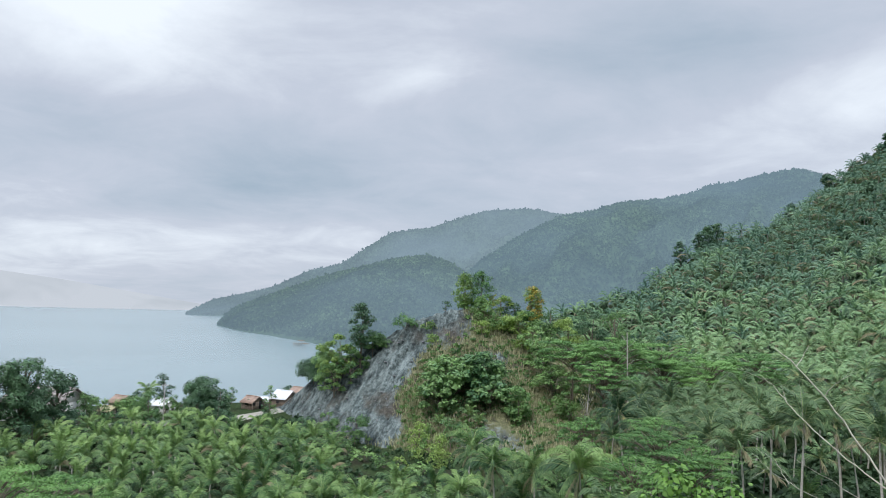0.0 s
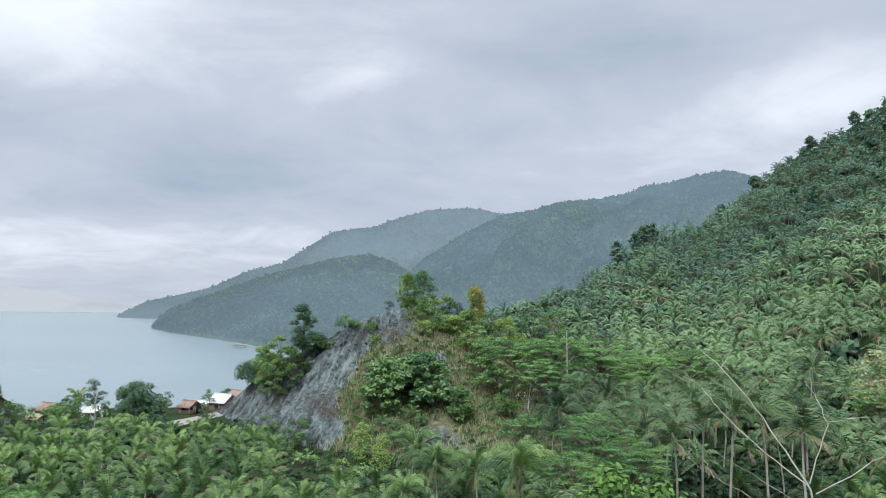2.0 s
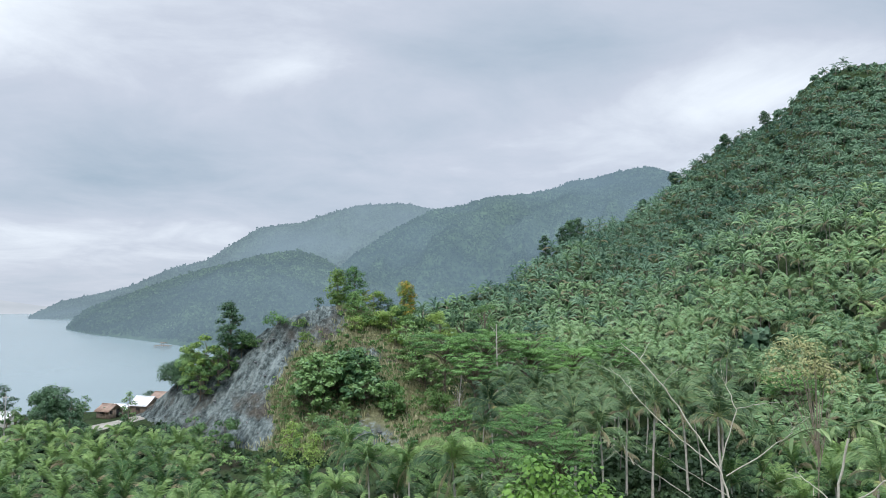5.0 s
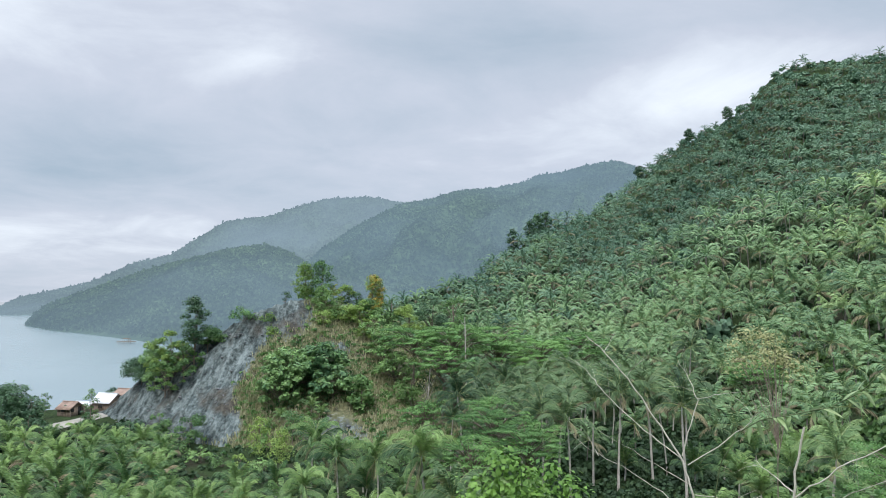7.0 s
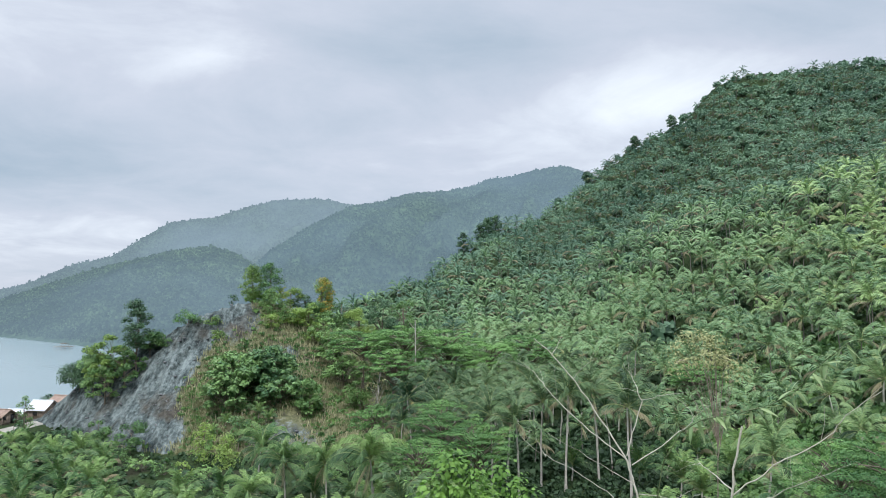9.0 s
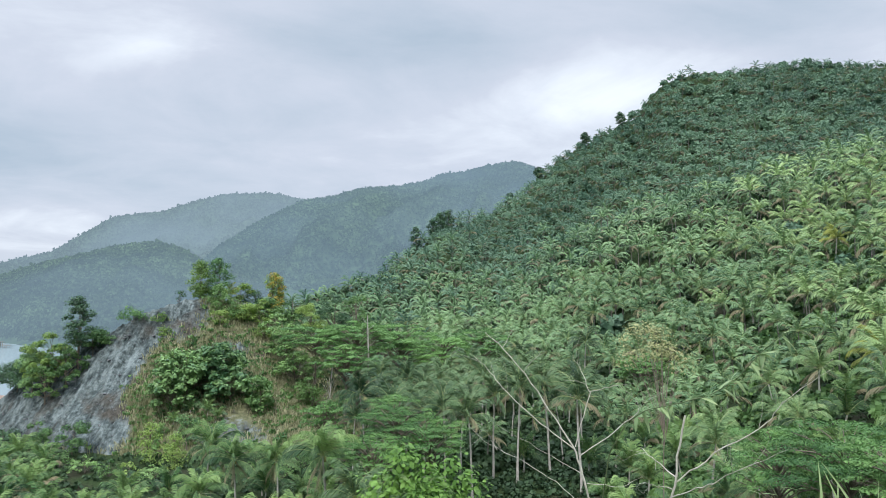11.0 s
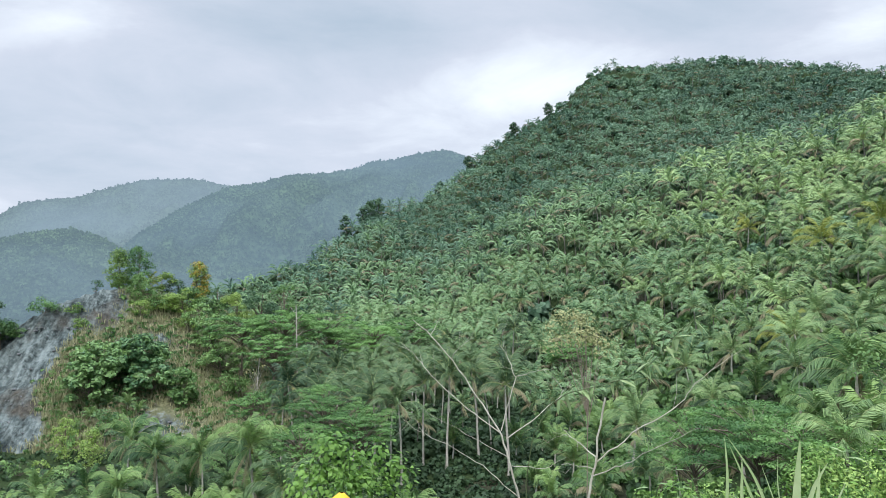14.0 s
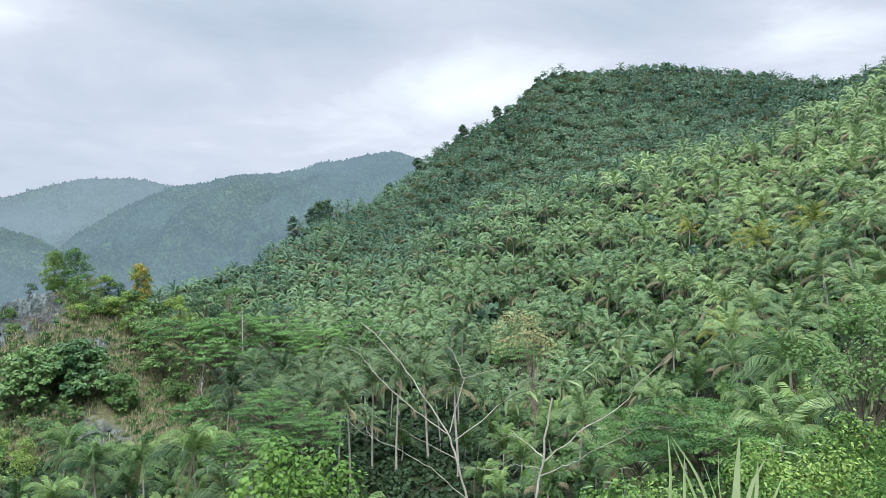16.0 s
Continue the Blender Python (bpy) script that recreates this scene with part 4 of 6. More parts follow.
for _detail in (0, 1):
    _sp = np.array(spots[_detail])
    _variants = [hill_palm_piece(60 + 10 * _detail + j, (4.4, 5.4, 6.4, 7.4, 5.0)[j], _detail) for j in range(5)]
    # palms past the spur's edge get the leaf with haze in its colour
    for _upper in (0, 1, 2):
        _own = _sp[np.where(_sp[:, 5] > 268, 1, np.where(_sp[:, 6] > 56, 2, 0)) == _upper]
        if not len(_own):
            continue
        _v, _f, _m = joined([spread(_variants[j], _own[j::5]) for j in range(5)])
        tagged(new("hillside_palms", quads("hillside_palms", _v, _f, [(M_PALM_FAR, M_PALM_HAZE, M_PALM_SUN)[_upper], M_PALM_OLD, M_TRUNK_FAR, M_RIB, M_PALM_SHADE], _m)),
               (HILL_LABEL, "coconut palms on the upper hillside, the blue of haze in their leaf colour", "coconut palms on the nearer spur, sunlit yellow-green in their leaf colour")[_upper], "palm trees", kind="stuff")
_up = np.array(upland)
_v, _f, _m = joined([spread(tuft_piece(140 + j, 150, 1.2), _up[j::4]) for j in range(4)])
tagged(new("upland_trees", quads("upland_trees", _v + np.array([0, 0, 1.2]), _f, [M_LEAF_HAZE])), "mixed trees and bushes on the upper hillside, haze in their leaf colour", "trees", kind="stuff")


# ---------------------------------------------------------------- broadleaf trees and bushes
def leaf_quads(centres, normals, size, long, rng, droop=0.0):
    """Leaves as folded diamonds at the centres, facing roughly along the normals."""
    n = len(centres)
    nr = normals + rng.normal(0, 0.38, (n, 3))
    nr /= np.linalg.norm(nr, axis=1)[:, None] + 1e-9
    u = np.cross(nr, rng.normal(0, 1, (n, 3)))
    u /= np.linalg.norm(u, axis=1)[:, None] + 1e-9
    w = np.cross(nr, u)
    s = (size * rng.uniform(0.7, 1.3, n))[:, None]
    a = centres - u * s * long
    b = centres - w * s * 0.5 + nr * s * 0.14
    c = centres + u * s * long - np.array([0, 0, 1.0]) * s * droop
    d = centres + w * s * 0.5 + nr * s * 0.14
    v = np.stack([a, b, c, d], 1).reshape(-1, 3)
    f = np.arange(n * 4).reshape(n, 4)
    return v, f, np.zeros(n, int)


def crown_piece(seed, clumps, leaves, leaf, flat=0.6, long=0.8):
    """Leaf sprays round each clump: rows of x, y, z, radius."""
    rng = np.random.RandomState(seed)
    cs, ns = [], []
    for x, y, z, r in clumps:
        k = max(6, int(leaves * r * r))
        th, u = rng.uniform(0, 2 * np.pi, k), rng.uniform(-0.55, 1, k)
        rr = r * rng.uniform(0.35, 1.0, k) ** 0.6
        q = np.sqrt(1 - u * u)
        dirs = np.stack([q * np.cos(th), q * np.sin(th), u], 1)
        wob = 1 + 0.25 * np.sin(3 * th + seed) * rng.uniform(0.5, 1)
        c = dirs * (rr * wob)[:, None]
        c[:, 2] *= flat
        cs.append(c + np.array([x, y, z]))
        ns.append(dirs + np.array([0, 0, 0.7]))
    return leaf_quads(np.concatenate(cs), np.concatenate(ns), leaf, long, rng)


def limbs_piece(seed, height, clumps, base, sides=6, fork=0.35):
    rng = np.random.RandomState(seed)
    top = height * 0.82
    s = np.linspace(0, 1, 7)
    bow = rng.uniform(-0.06, 0.06, 2) * height
    trunk = np.stack([bow[0] * s ** 2 + 0.05 * np.sin(s * 6), bow[1] * s ** 2, s * (top + 0.5) - 0.5], 1)
    out = [tube(trunk, base * (1 - 0.75 * s) + base * 0.5 * np.exp(-s * 12), sides)]
    for x, y, z, r in clumps:
        h = np.clip((z - height * 0.18) / top, fork * 0.7, 0.92)
        a = np.array([np.interp(h, s, trunk[:, k]) for k in range(3)])
        b = np.array([x, y, z])
        m = (a + b) / 2 + np.array([0, 0, 0.08 * np.linalg.norm(b - a)])
        out.append(tube([a, m, b], [base * 0.38 * (1 - 0.5 * h), base * 0.24, base * 0.08], 5))
    return joined(out)


def clump_set(seed, height, wide, low, count, style):
    """Where the leaf masses of a crown sit."""
    rng = np.random.RandomState(seed)
    rows = []
    for i in range(count):
        u = (i + 0.5) / count
        a = i * 2.4 + rng.uniform(-0.5, 0.5)
        if style == "flat":
            z = height * (0.70 + 0.27 * rng.rand())
            q = wide * 0.5 * math.sqrt(u) * rng.uniform(0.85, 1.08)
            z -= 0.10 * height * (q / (wide * 0.5)) ** 2
            r = wide * rng.uniform(0.08, 0.13)
        elif style == "thicket":
            q = wide * 0.46 * math.sqrt(u) * rng.uniform(0.8, 1.1)
            z = height * (0.25 + 0.75 * rng.rand()) * (1 - 0.5 * (q / (wide * 0.5)) ** 2)
            r = wide * rng.uniform(0.06, 0.12)
        elif style == "tall":
            z = low + (height - low) * u
            q = wide * 0.36 * math.sin(math.pi * min(0.97, u * 0.85 + 0.12)) * rng.uniform(0.5, 1.1)
            r = wide * rng.uniform(0.16, 0.28)
        else:
            z = low + (height - low) * (0.15 + 0.72 * rng.rand())
            span = math.sqrt(max(0.05, 1 - ((z - low) / (height - low) * 1.7 - 0.75) ** 2))
            q = wide * 0.36 * span * rng.uniform(0.4, 1.1)
            r = wide * rng.uniform(0.13, 0.24)
        rows.append((q * math.cos(a), q * math.sin(a), z, r))
    return rows


def tree(name, label, category, x, y, height, wide, low=None, seed=1, style="round", count=14, leaves=60, leaf=0.22, mat=None,
         trunk=None, flat=0.7, long=0.8, group="", z=None, bark=None, extra=None):
    low = height * 0.35 if low is None else low
    z = ground_at(x, y) if z is None else z
    root = thing(name, label, category, pose(x, y, z - 0.1, 0, 0, (seed * 47) % 360), group)
    clumps = clump_set(seed, height, wide, low, count, style)
    v, f, m = limbs_piece(seed, height, clumps, trunk or max(0.06, height * 0.018))
    part("trunk" if height > 3.2 else "stems", quads("trunk", v, f, [bark or M_BARK], smooth=True), root)
    v, f, m = crown_piece(seed, clumps, leaves, leaf, flat, long)
    part("crown" if height > 3.2 else "foliage", quads("crown", v, f, [mat or M_LEAF]), root)
    if extra:
        emat, share, ename, elabel = extra
        rng2 = np.random.RandomState(seed + 5)
        top = [(c[0], c[1], c[2] + c[3] * 0.2, c[3] * 0.9) for c in clumps if c[2] > height * share and rng2.rand() < 0.8]
        v, f, m = crown_piece(seed + 9, top, leaves * 0.9, leaf * 0.9, flat, long)
        part(ename, quads(ename, v, f, [emat]), root, elabel)
    return root


def top_to_height(x, y, el):
    return EYE + math.hypot(x, y) * math.tan(radians(el)) - ground_at(x, y)


# trees and bushes on the knoll and along the spur: kind, label, category, bearing, distance, top (degrees), width, low share, style, clumps, leaf, material
KNOLL_PLANTS = (
    ("tree", "slim dark green tree on the rim of the rock knoll", "tree", -6.6, 147, 0.45, 3.7, 0.3, "tall", 16, 0.26, M_LEAF_DARK),
    ("tree", "small sunlit green tree on the knoll's shoulder", "tree", -5.6, 147, -1.9, 4.2, 0.2, "round", 12, 0.26, M_LEAF),
    ("bush", "yellow-green leafy bush hanging over the rock face", "bush", -8.4, 149, -2.2, 6.2, 0.05, "thicket", 40, 0.30, M_LEAF_LIGHT),
    ("bush", "bright green bush on the rock knoll's edge", "bush", -7.3, 145, -2.3, 5.0, 0.05, "thicket", 34, 0.28, M_LEAF),
    ("bush", "green bush at the foot of the knoll's rim", "bush", -8.6, 145, -4.0, 4.6, 0.0, "thicket", 30, 0.28, M_LEAF),
    ("tree", "thin-leaved dark tree beside the rock face", "tree", -10.3, 157, -4.2, 5.0, 0.3, "tall", 12, 0.24, M_LEAF_DARK),
    ("bush", "feathery light green bush on the knoll's crest", "bush", -2.9, 147, 0.05, 4.6, 0.1, "round", 14, 0.20, M_LEAF_FEATHER),
    ("bush", "low yellow-green bush on the knoll's crest", "bush", -1.1, 146, -1.25, 3.6, 0.0, "round", 9, 0.22, M_LEAF_LIGHT),
    ("bush", "small round dark bush on top of the knoll", "bush", 0.4, 152, 1.0, 2.4, 0.1, "round", 8, 0.20, M_LEAF_DARK),
    ("tree", "slender light green tree on top of the knoll", "tree", 1.9, 153, 3.1, 4.4, 0.15, "tall", 16, 0.26, M_LEAF_LIGHT),
    ("tree", "slender light green tree on the knoll's top", "tree", 3.2, 154, 3.45, 4.4, 0.2, "tall", 16, 0.26, M_LEAF_FEATHER),
    ("bush", "leafy green bush below the knoll's top", "bush", 3.4, 150, 1.3, 4.6, 0.0, "tall", 12, 0.24, M_LEAF),
    ("bush", "dark green bush behind the knoll's top", "bush", 6.0, 160, 1.3, 5.0, 0.0, "round", 14, 0.28, M_LEAF_DARK),
    ("bush", "yellow-green bush on the grassy spur", "bush", 5.6, 150, -0.2, 5.2, 0.0, "round", 14, 0.25, M_LEAF_LIGHT),
    ("bush", "green bush on the grassy spur", "bush", 4.6, 149, 0.1, 4.0, 0.0, "round", 12, 0.24, M_LEAF),
    ("bush", "pale green bush beside the grassy spur", "bush", 6.8, 146, -2.0, 4.2, 0.0, "round", 12, 0.25, M_LEAF_LIGHT),
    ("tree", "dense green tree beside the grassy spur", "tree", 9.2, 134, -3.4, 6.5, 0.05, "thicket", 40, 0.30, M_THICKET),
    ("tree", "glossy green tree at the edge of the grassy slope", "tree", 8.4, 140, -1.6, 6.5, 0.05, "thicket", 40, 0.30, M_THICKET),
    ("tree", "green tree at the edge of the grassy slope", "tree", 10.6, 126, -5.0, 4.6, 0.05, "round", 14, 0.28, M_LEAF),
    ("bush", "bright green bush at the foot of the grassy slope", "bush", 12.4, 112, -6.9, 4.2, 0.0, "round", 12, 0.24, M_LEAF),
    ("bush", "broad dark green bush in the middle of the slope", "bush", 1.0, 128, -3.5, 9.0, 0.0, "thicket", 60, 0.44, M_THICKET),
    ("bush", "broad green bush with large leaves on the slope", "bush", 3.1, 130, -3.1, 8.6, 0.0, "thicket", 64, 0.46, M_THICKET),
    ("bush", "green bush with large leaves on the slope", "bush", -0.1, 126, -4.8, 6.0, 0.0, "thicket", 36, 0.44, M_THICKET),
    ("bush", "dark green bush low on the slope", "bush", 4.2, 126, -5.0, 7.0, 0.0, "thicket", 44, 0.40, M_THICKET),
    ("bush", "small green bush at the end of the thicket", "bush", 6.5, 123, -5.9, 4.2, 0.0, "round", 14, 0.42, M_LEAF),
    ("bush", "yellow-green shrub at the foot of the knoll", "bush", -1.6, 114, -9.0, 3.4, 0.0, "tall", 12, 0.22, M_LEAF_LIGHT),
    ("bush", "thin yellow-green shrub below the knoll", "bush", 0.2, 108, -10.0, 3.6, 0.0, "tall", 12, 0.20, M_LEAF_LIGHT),
    ("bush", "low green bush at the foot of the rock face", "bush", -6.8, 126, -8.4, 3.6, 0.0, "round", 10, 0.24, M_LEAF),
    ("bush", "low green bush beside the rock face", "bush", -9.0, 132, -8.0, 3.4, 0.0, "round", 10, 0.24, M_LEAF),
    ("bush", "leafy green bush on the spur behind the knoll", "bush", 2.4, 156, 1.1, 4.6, 0.0, "round", 14, 0.26, M_LEAF),
    ("bush", "yellow-green bush on the spur behind the knoll", "bush", 4.9, 158, 1.7, 4.6, 0.0, "round", 14, 0.26, M_LEAF_LIGHT),
    ("bush", "green bush beside the blossoming tree", "bush", 7.0, 154, 0.3, 5.4, 0.0, "round", 16, 0.26, M_LEAF),
    ("tree", "bushy green tree behind the grassy spur", "tree", 8.9, 160, 1.0, 5.6, 0.05, "round", 18, 0.26, M_LEAF),
    ("tree", "bushy light green tree behind the grassy spur", "tree", 10.4, 158, 0.4, 5.6, 0.05, "round", 18, 0.26, M_LEAF_LIGHT),
    ("tree", "dark bushy tree behind the flat-topped trees", "tree", 12.2, 160, 0.9, 6.0, 0.05, "round", 18, 0.28, M_LEAF_DARK),
    ("tree", "bushy green tree behind the flat-topped trees", "tree", 14.2, 164, 1.0, 6.0, 0.05, "round", 18, 0.28, M_LEAF),
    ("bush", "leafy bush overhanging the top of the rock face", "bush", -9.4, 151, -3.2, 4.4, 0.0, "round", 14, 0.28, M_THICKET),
    ("bush", "small green bush on the rock face's rim", "bush", -4.7, 146, -2.0, 2.8, 0.0, "round", 9, 0.22, M_LEAF),
    ("tree", "light green tree below the blossoming tree", "tree", 6.4, 149, 0.3, 4.4, 0.0, "thicket", 30, 0.28, M_LEAF_LIGHT),
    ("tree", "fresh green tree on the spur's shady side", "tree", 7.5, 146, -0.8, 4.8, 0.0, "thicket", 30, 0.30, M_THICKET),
    ("tree", "leafy green tree low on the spur's side", "tree", 8.1, 142, -2.3, 4.8, 0.0, "thicket", 30, 0.30, M_LEAF),
    ("bush", "pale yellow-green bush on the knoll's back", "bush", 3.4, 146, -0.6, 3.4, 0.0, "round", 12, 0.24, M_LEAF_LIGHT),
    ("bush", "low yellow-green bush below the knoll's rocky cap", "bush", -0.6, 143, -2.0, 3.0, 0.0, "round", 10, 0.22, M_LEAF_LIGHT),
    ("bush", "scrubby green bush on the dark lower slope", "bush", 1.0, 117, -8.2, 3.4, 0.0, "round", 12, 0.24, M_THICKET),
    ("bush", "low bush of dark leaves at the rock's foot", "bush", -11.0, 138, -8.3, 3.4, 0.0, "round", 10, 0.24, M_LEAF_DARK),
)
for _i, (_n, _lab, _cat, _az, _d, _el, _w, _low, _st, _cnt, _leaf, _mat) in enumerate(KNOLL_PLANTS):
    _x, _y = polar(_az, _d)
    _h = max(1.6, top_to_height(_x, _y, _el))
    tree(_n, _lab, _cat, _x, _y, _h, _w * (1.65 if _az < -5 else 1.35), _h * _low, 200 + _i, _st, _cnt, 140 if _az < -5 else 90, _leaf * 0.86, _mat)
_x, _y = polar(7.6, 158)
tree("tree", "tall slim tree topped with orange-yellow blossom", "tree", _x, _y, top_to_height(_x, _y, 2.15), 5.8, 1.5, 260, "tall", 30, 60, 0.25, M_LEAF_LIGHT,
     extra=(M_YELLOW, 0.42, "blossom", "orange-yellow blossom"))

# flat-topped feathery trees on the valley floor
for _i, (_az, _d, _el, _w) in enumerate(((10.8, 134, -1.7, 13), (14.2, 130, -1.5, 14), (17.8, 136, -1.6, 15), (21.5, 134, -2.6, 13), (13.2, 122, -3.1, 11), (24.5, 140, -2.2, 12),
                                        (17.6, 78, -7.6, 9.5), (20.2, 74, -9.2, 8.5), (15.6, 70, -10.4, 8.0), (-32.0, 56, -10.6, 9), (-28.5, 60, -11.6, 8), (51.6, 50, -8.6, 10), (47.2, 54, -9.4, 8.5),
                                        (55.2, 46, -9.6, 7), (11.5, 100, -8.0, 6.5), (37.5, 116, -4.4, 9))):
    _x, _y = polar(_az, _d)
    _h = top_to_height(_x, _y, _el)
    tree("tree", "feathery green tree with a broad, layered flat crown", "tree", _x, _y, _h, _w, _h * 0.6, 300 + _i, "flat", 62, 74 if _d > 90 else 210, 0.185 if _d > 90 else 0.095, M_LEAF_FEATHER,
         flat=0.2, group="flat-topped trees", long=1.0)
# bare pole of a dead tree standing through the crowns
_x, _y = polar(15.1, 124)
_root = thing("dead_tree", "bare pale trunk standing above the trees", "tree", pose(_x, _y, ground_at(_x, _y)))
_h = top_to_height(_x, _y, -1.3)
part("trunk", quads("trunk", *tube([(0, 0, -0.4), (0.1, 0, _h * 0.5), (0.05, 0.1, _h)], [0.2, 0.15, 0.07], 7)[:2], [M_TRUNK], smooth=True), _root)
for _i in range(5):
    _a = _i * 2.1
    _p = np.array([0.06, 0.05, _h * (0.72 + 0.05 * _i)])
    part("limb", quads("limb", *tube([_p, _p + [0.8 * math.cos(_a), 0.8 * math.sin(_a), 0.5], _p + [1.5 * math.cos(_a), 1.5 * math.sin(_a), 1.3]], [0.05, 0.035, 0.012], 5)[:2], [M_TRUNK]), _root)
# grey leafless tree
_x, _y = polar(11.9, 118)
tree("tree", "half-dead tree with thin grey branches and few leaves", "tree", _x, _y, top_to_height(_x, _y, -4.2), 5.0, 2.0, 331, "round", 22, 8, 0.2, M_DRY, 0.12, bark=M_TRUNK)

# trees along the shore by the village: bearing, distance, top, width, low share, style, clumps, leaf, material, label
for _i, (_az, _d, _el, _w, _low, _st, _cnt, _leaf, _mat, _lab) in enumerate((
        (-31.0, 128, -3.4, 9.0, 0.22, "round", 46, 0.28, M_LEAF_DARK, "tall open-crowned dark tree near the shore house"),
        (-28.7, 134, -4.3, 6.6, 0.15, "round", 40, 0.28, M_LEAF_DARK, "tall dark green tree near the shore house"),
        (-33.6, 126, -4.2, 7.0, 0.35, "tall", 20, 0.26, M_LEAF_DARK, "tall dark tree at the shore"),
        (-36.5, 124, -4.6, 8.0, 0.3, "round", 18, 0.26, M_LEAF_DARK, "dark tree at the shore"),
        (-27.3, 140, -6.9, 4.6, 0.1, "round", 12, 0.26, M_LEAF_DARK, "small dark tree before the shore house"),
        (-23.7, 150, -6.75, 7.2, 0.1, "round", 28, 0.28, M_LEAF, "green tree between the shore houses"),
        (-21.7, 165, -5.3, 5.0, 0.35, "tall", 9, 0.26, M_LEAF_DARK, "thin sparse tree beside the utility pole"),
        (-18.8, 155, -5.3, 8.8, 0.1, "round", 46, 0.30, M_LEAF_DARK, "large round dark tree near the beach"),
        (-20.4, 140, -7.2, 4.2, 0.0, "round", 12, 0.26, M_LEAF, "green bush near the beach"),
        (-12.2, 184, -5.9, 4.4, 0.2, "round", 12, 0.26, M_LEAF_DARK, "round green tree behind the huts"),
        (-13.7, 146, -6.2, 3.6, 0.15, "tall", 12, 0.24, M_LEAF, "slim green tree before the huts"),
        (-14.2, 138, -7.6, 4.0, 0.0, "round", 12, 0.26, M_LEAF, "green bush below the huts"),
        (-16.9, 140, -8.0, 4.6, 0.0, "round", 12, 0.26, M_LEAF_DARK, "dark bush below the beach road"),
        (-25.4, 132, -7.6, 5.2, 0.0, "round", 14, 0.26, M_LEAF, "green bush before the shore houses"),
        (-30.2, 122, -8.0, 5.0, 0.0, "round", 12, 0.26, M_LEAF_DARK, "dark bush before the shore house"),
        (-34.5, 118, -8.2, 6.0, 0.0, "round", 14, 0.26, M_LEAF, "green bush before the shore house"),
        (-22.4, 128, -8.4, 5.0, 0.0, "round", 12, 0.26, M_LEAF_DARK, "dark bush behind the palms"),
        (-19.6, 138, -7.9, 4.8, 0.0, "round", 12, 0.26, M_LEAF, "leafy bush before the beach road"),
        (-24.2, 142, -7.4, 5.4, 0.0, "round", 14, 0.26, M_LEAF_DARK, "dark bush before the brown-roofed house"),
        (-17.6, 146, -7.3, 5.0, 0.0, "round", 14, 0.26, M_LEAF_DARK, "dark bush beside the large round tree"),
        (-26.0, 150, -6.7, 4.6, 0.05, "round", 12, 0.26, M_LEAF, "green tree before the shore houses"),
        (-28.3, 128, -7.6, 5.0, 0.0, "round", 12, 0.26, M_LEAF_DARK, "dark bush before the white outbuilding"),
        (-32.8, 134, -7.2, 6.0, 0.0, "round", 14, 0.26, M_LEAF, "green bush under the tall shore trees"),
        (-15.0, 168, -7.0, 3.0, 0.0, "round", 9, 0.26, M_LEAF_DARK, "small bush beside the rusty-roofed hut"),
        (-30.2, 138, -5.6, 6.0, 0.15, "round", 20, 0.26, M_LEAF_DARK, "dark leafy tree before the large house"),
        (-34.8, 136, -5.4, 7.0, 0.15, "round", 22, 0.26, M_LEAF_DARK, "broad dark tree beside the large house"),
        (-22.6, 146, -6.2, 5.2, 0.1, "round", 18, 0.26, M_LEAF, "leafy tree before the low white shed"),
        (-17.4, 150, -6.0, 5.0, 0.1, "round", 18, 0.28, M_LEAF_DARK, "dark leafy tree near the beach road"),
        (-19.2, 148, -7.0, 4.4, 0.0, "round", 14, 0.26, M_LEAF_DARK, "dark bush at the bend of the beach road"),
        (-17.2, 156, -6.9, 3.6, 0.0, "round", 12, 0.26, M_LEAF, "leafy bush beside the beach road"),
        (-21.0, 152, -6.7, 4.4, 0.0, "round", 14, 0.26, M_LEAF, "green bush under the utility pole"),
        (-23.6, 156, -6.3, 5.0, 0.0, "round", 14, 0.26, M_LEAF_DARK, "dark bush among the shore houses"),
        (-14.0, 150, -7.1, 3.4, 0.0, "round", 12, 0.26, M_LEAF_DARK, "dark bush below the white-roofed hut"),
        (-26.8, 158, -6.2, 4.8, 0.0, "round", 14, 0.26, M_LEAF, "green bush along the shore path"),
        (-16.6, 176, -6.3, 2.6, 0.2, "tall", 8, 0.26, M_LEAF, "slim young tree at the beach"))):
    _x, _y = polar(_az, _d)
    _h = max(1.8, top_to_height(_x, _y, _el))
    tree("tree" if _h > 4 else "bush", _lab, "tree" if _h > 4 else "bush", _x, _y, _h, _w, _h * _low, 350 + _i, _st, _cnt, 90, _leaf * 0.85, _mat)

# dark conifer-like trees on the hill's skyline
for _i, (_az, _d, _el, _w) in enumerate(((19.2, 296, 5.9, 6.5), (21.2, 318, 7.1, 8), (21.9, 322, 7.3, 7), (20.6, 312, 6.6, 7), (33.4, 410, 12.5, 7), (29.6, 386, 10.5, 7), (36.3, 432, 14.4, 7), (27.2, 370, 8.6, 7))):
    _x, _y = polar(_az, _d)
    _h = max(7, top_to_height(_x, _y, _el))
    tree("tree", "dark dense tree on the crest of the palm hill", "tree", _x, _y, _h, _w, _h * 0.15, 380 + _i, "tall", 14, 40, 0.45, M_LEAF_DARK, group="dark trees on the crest")

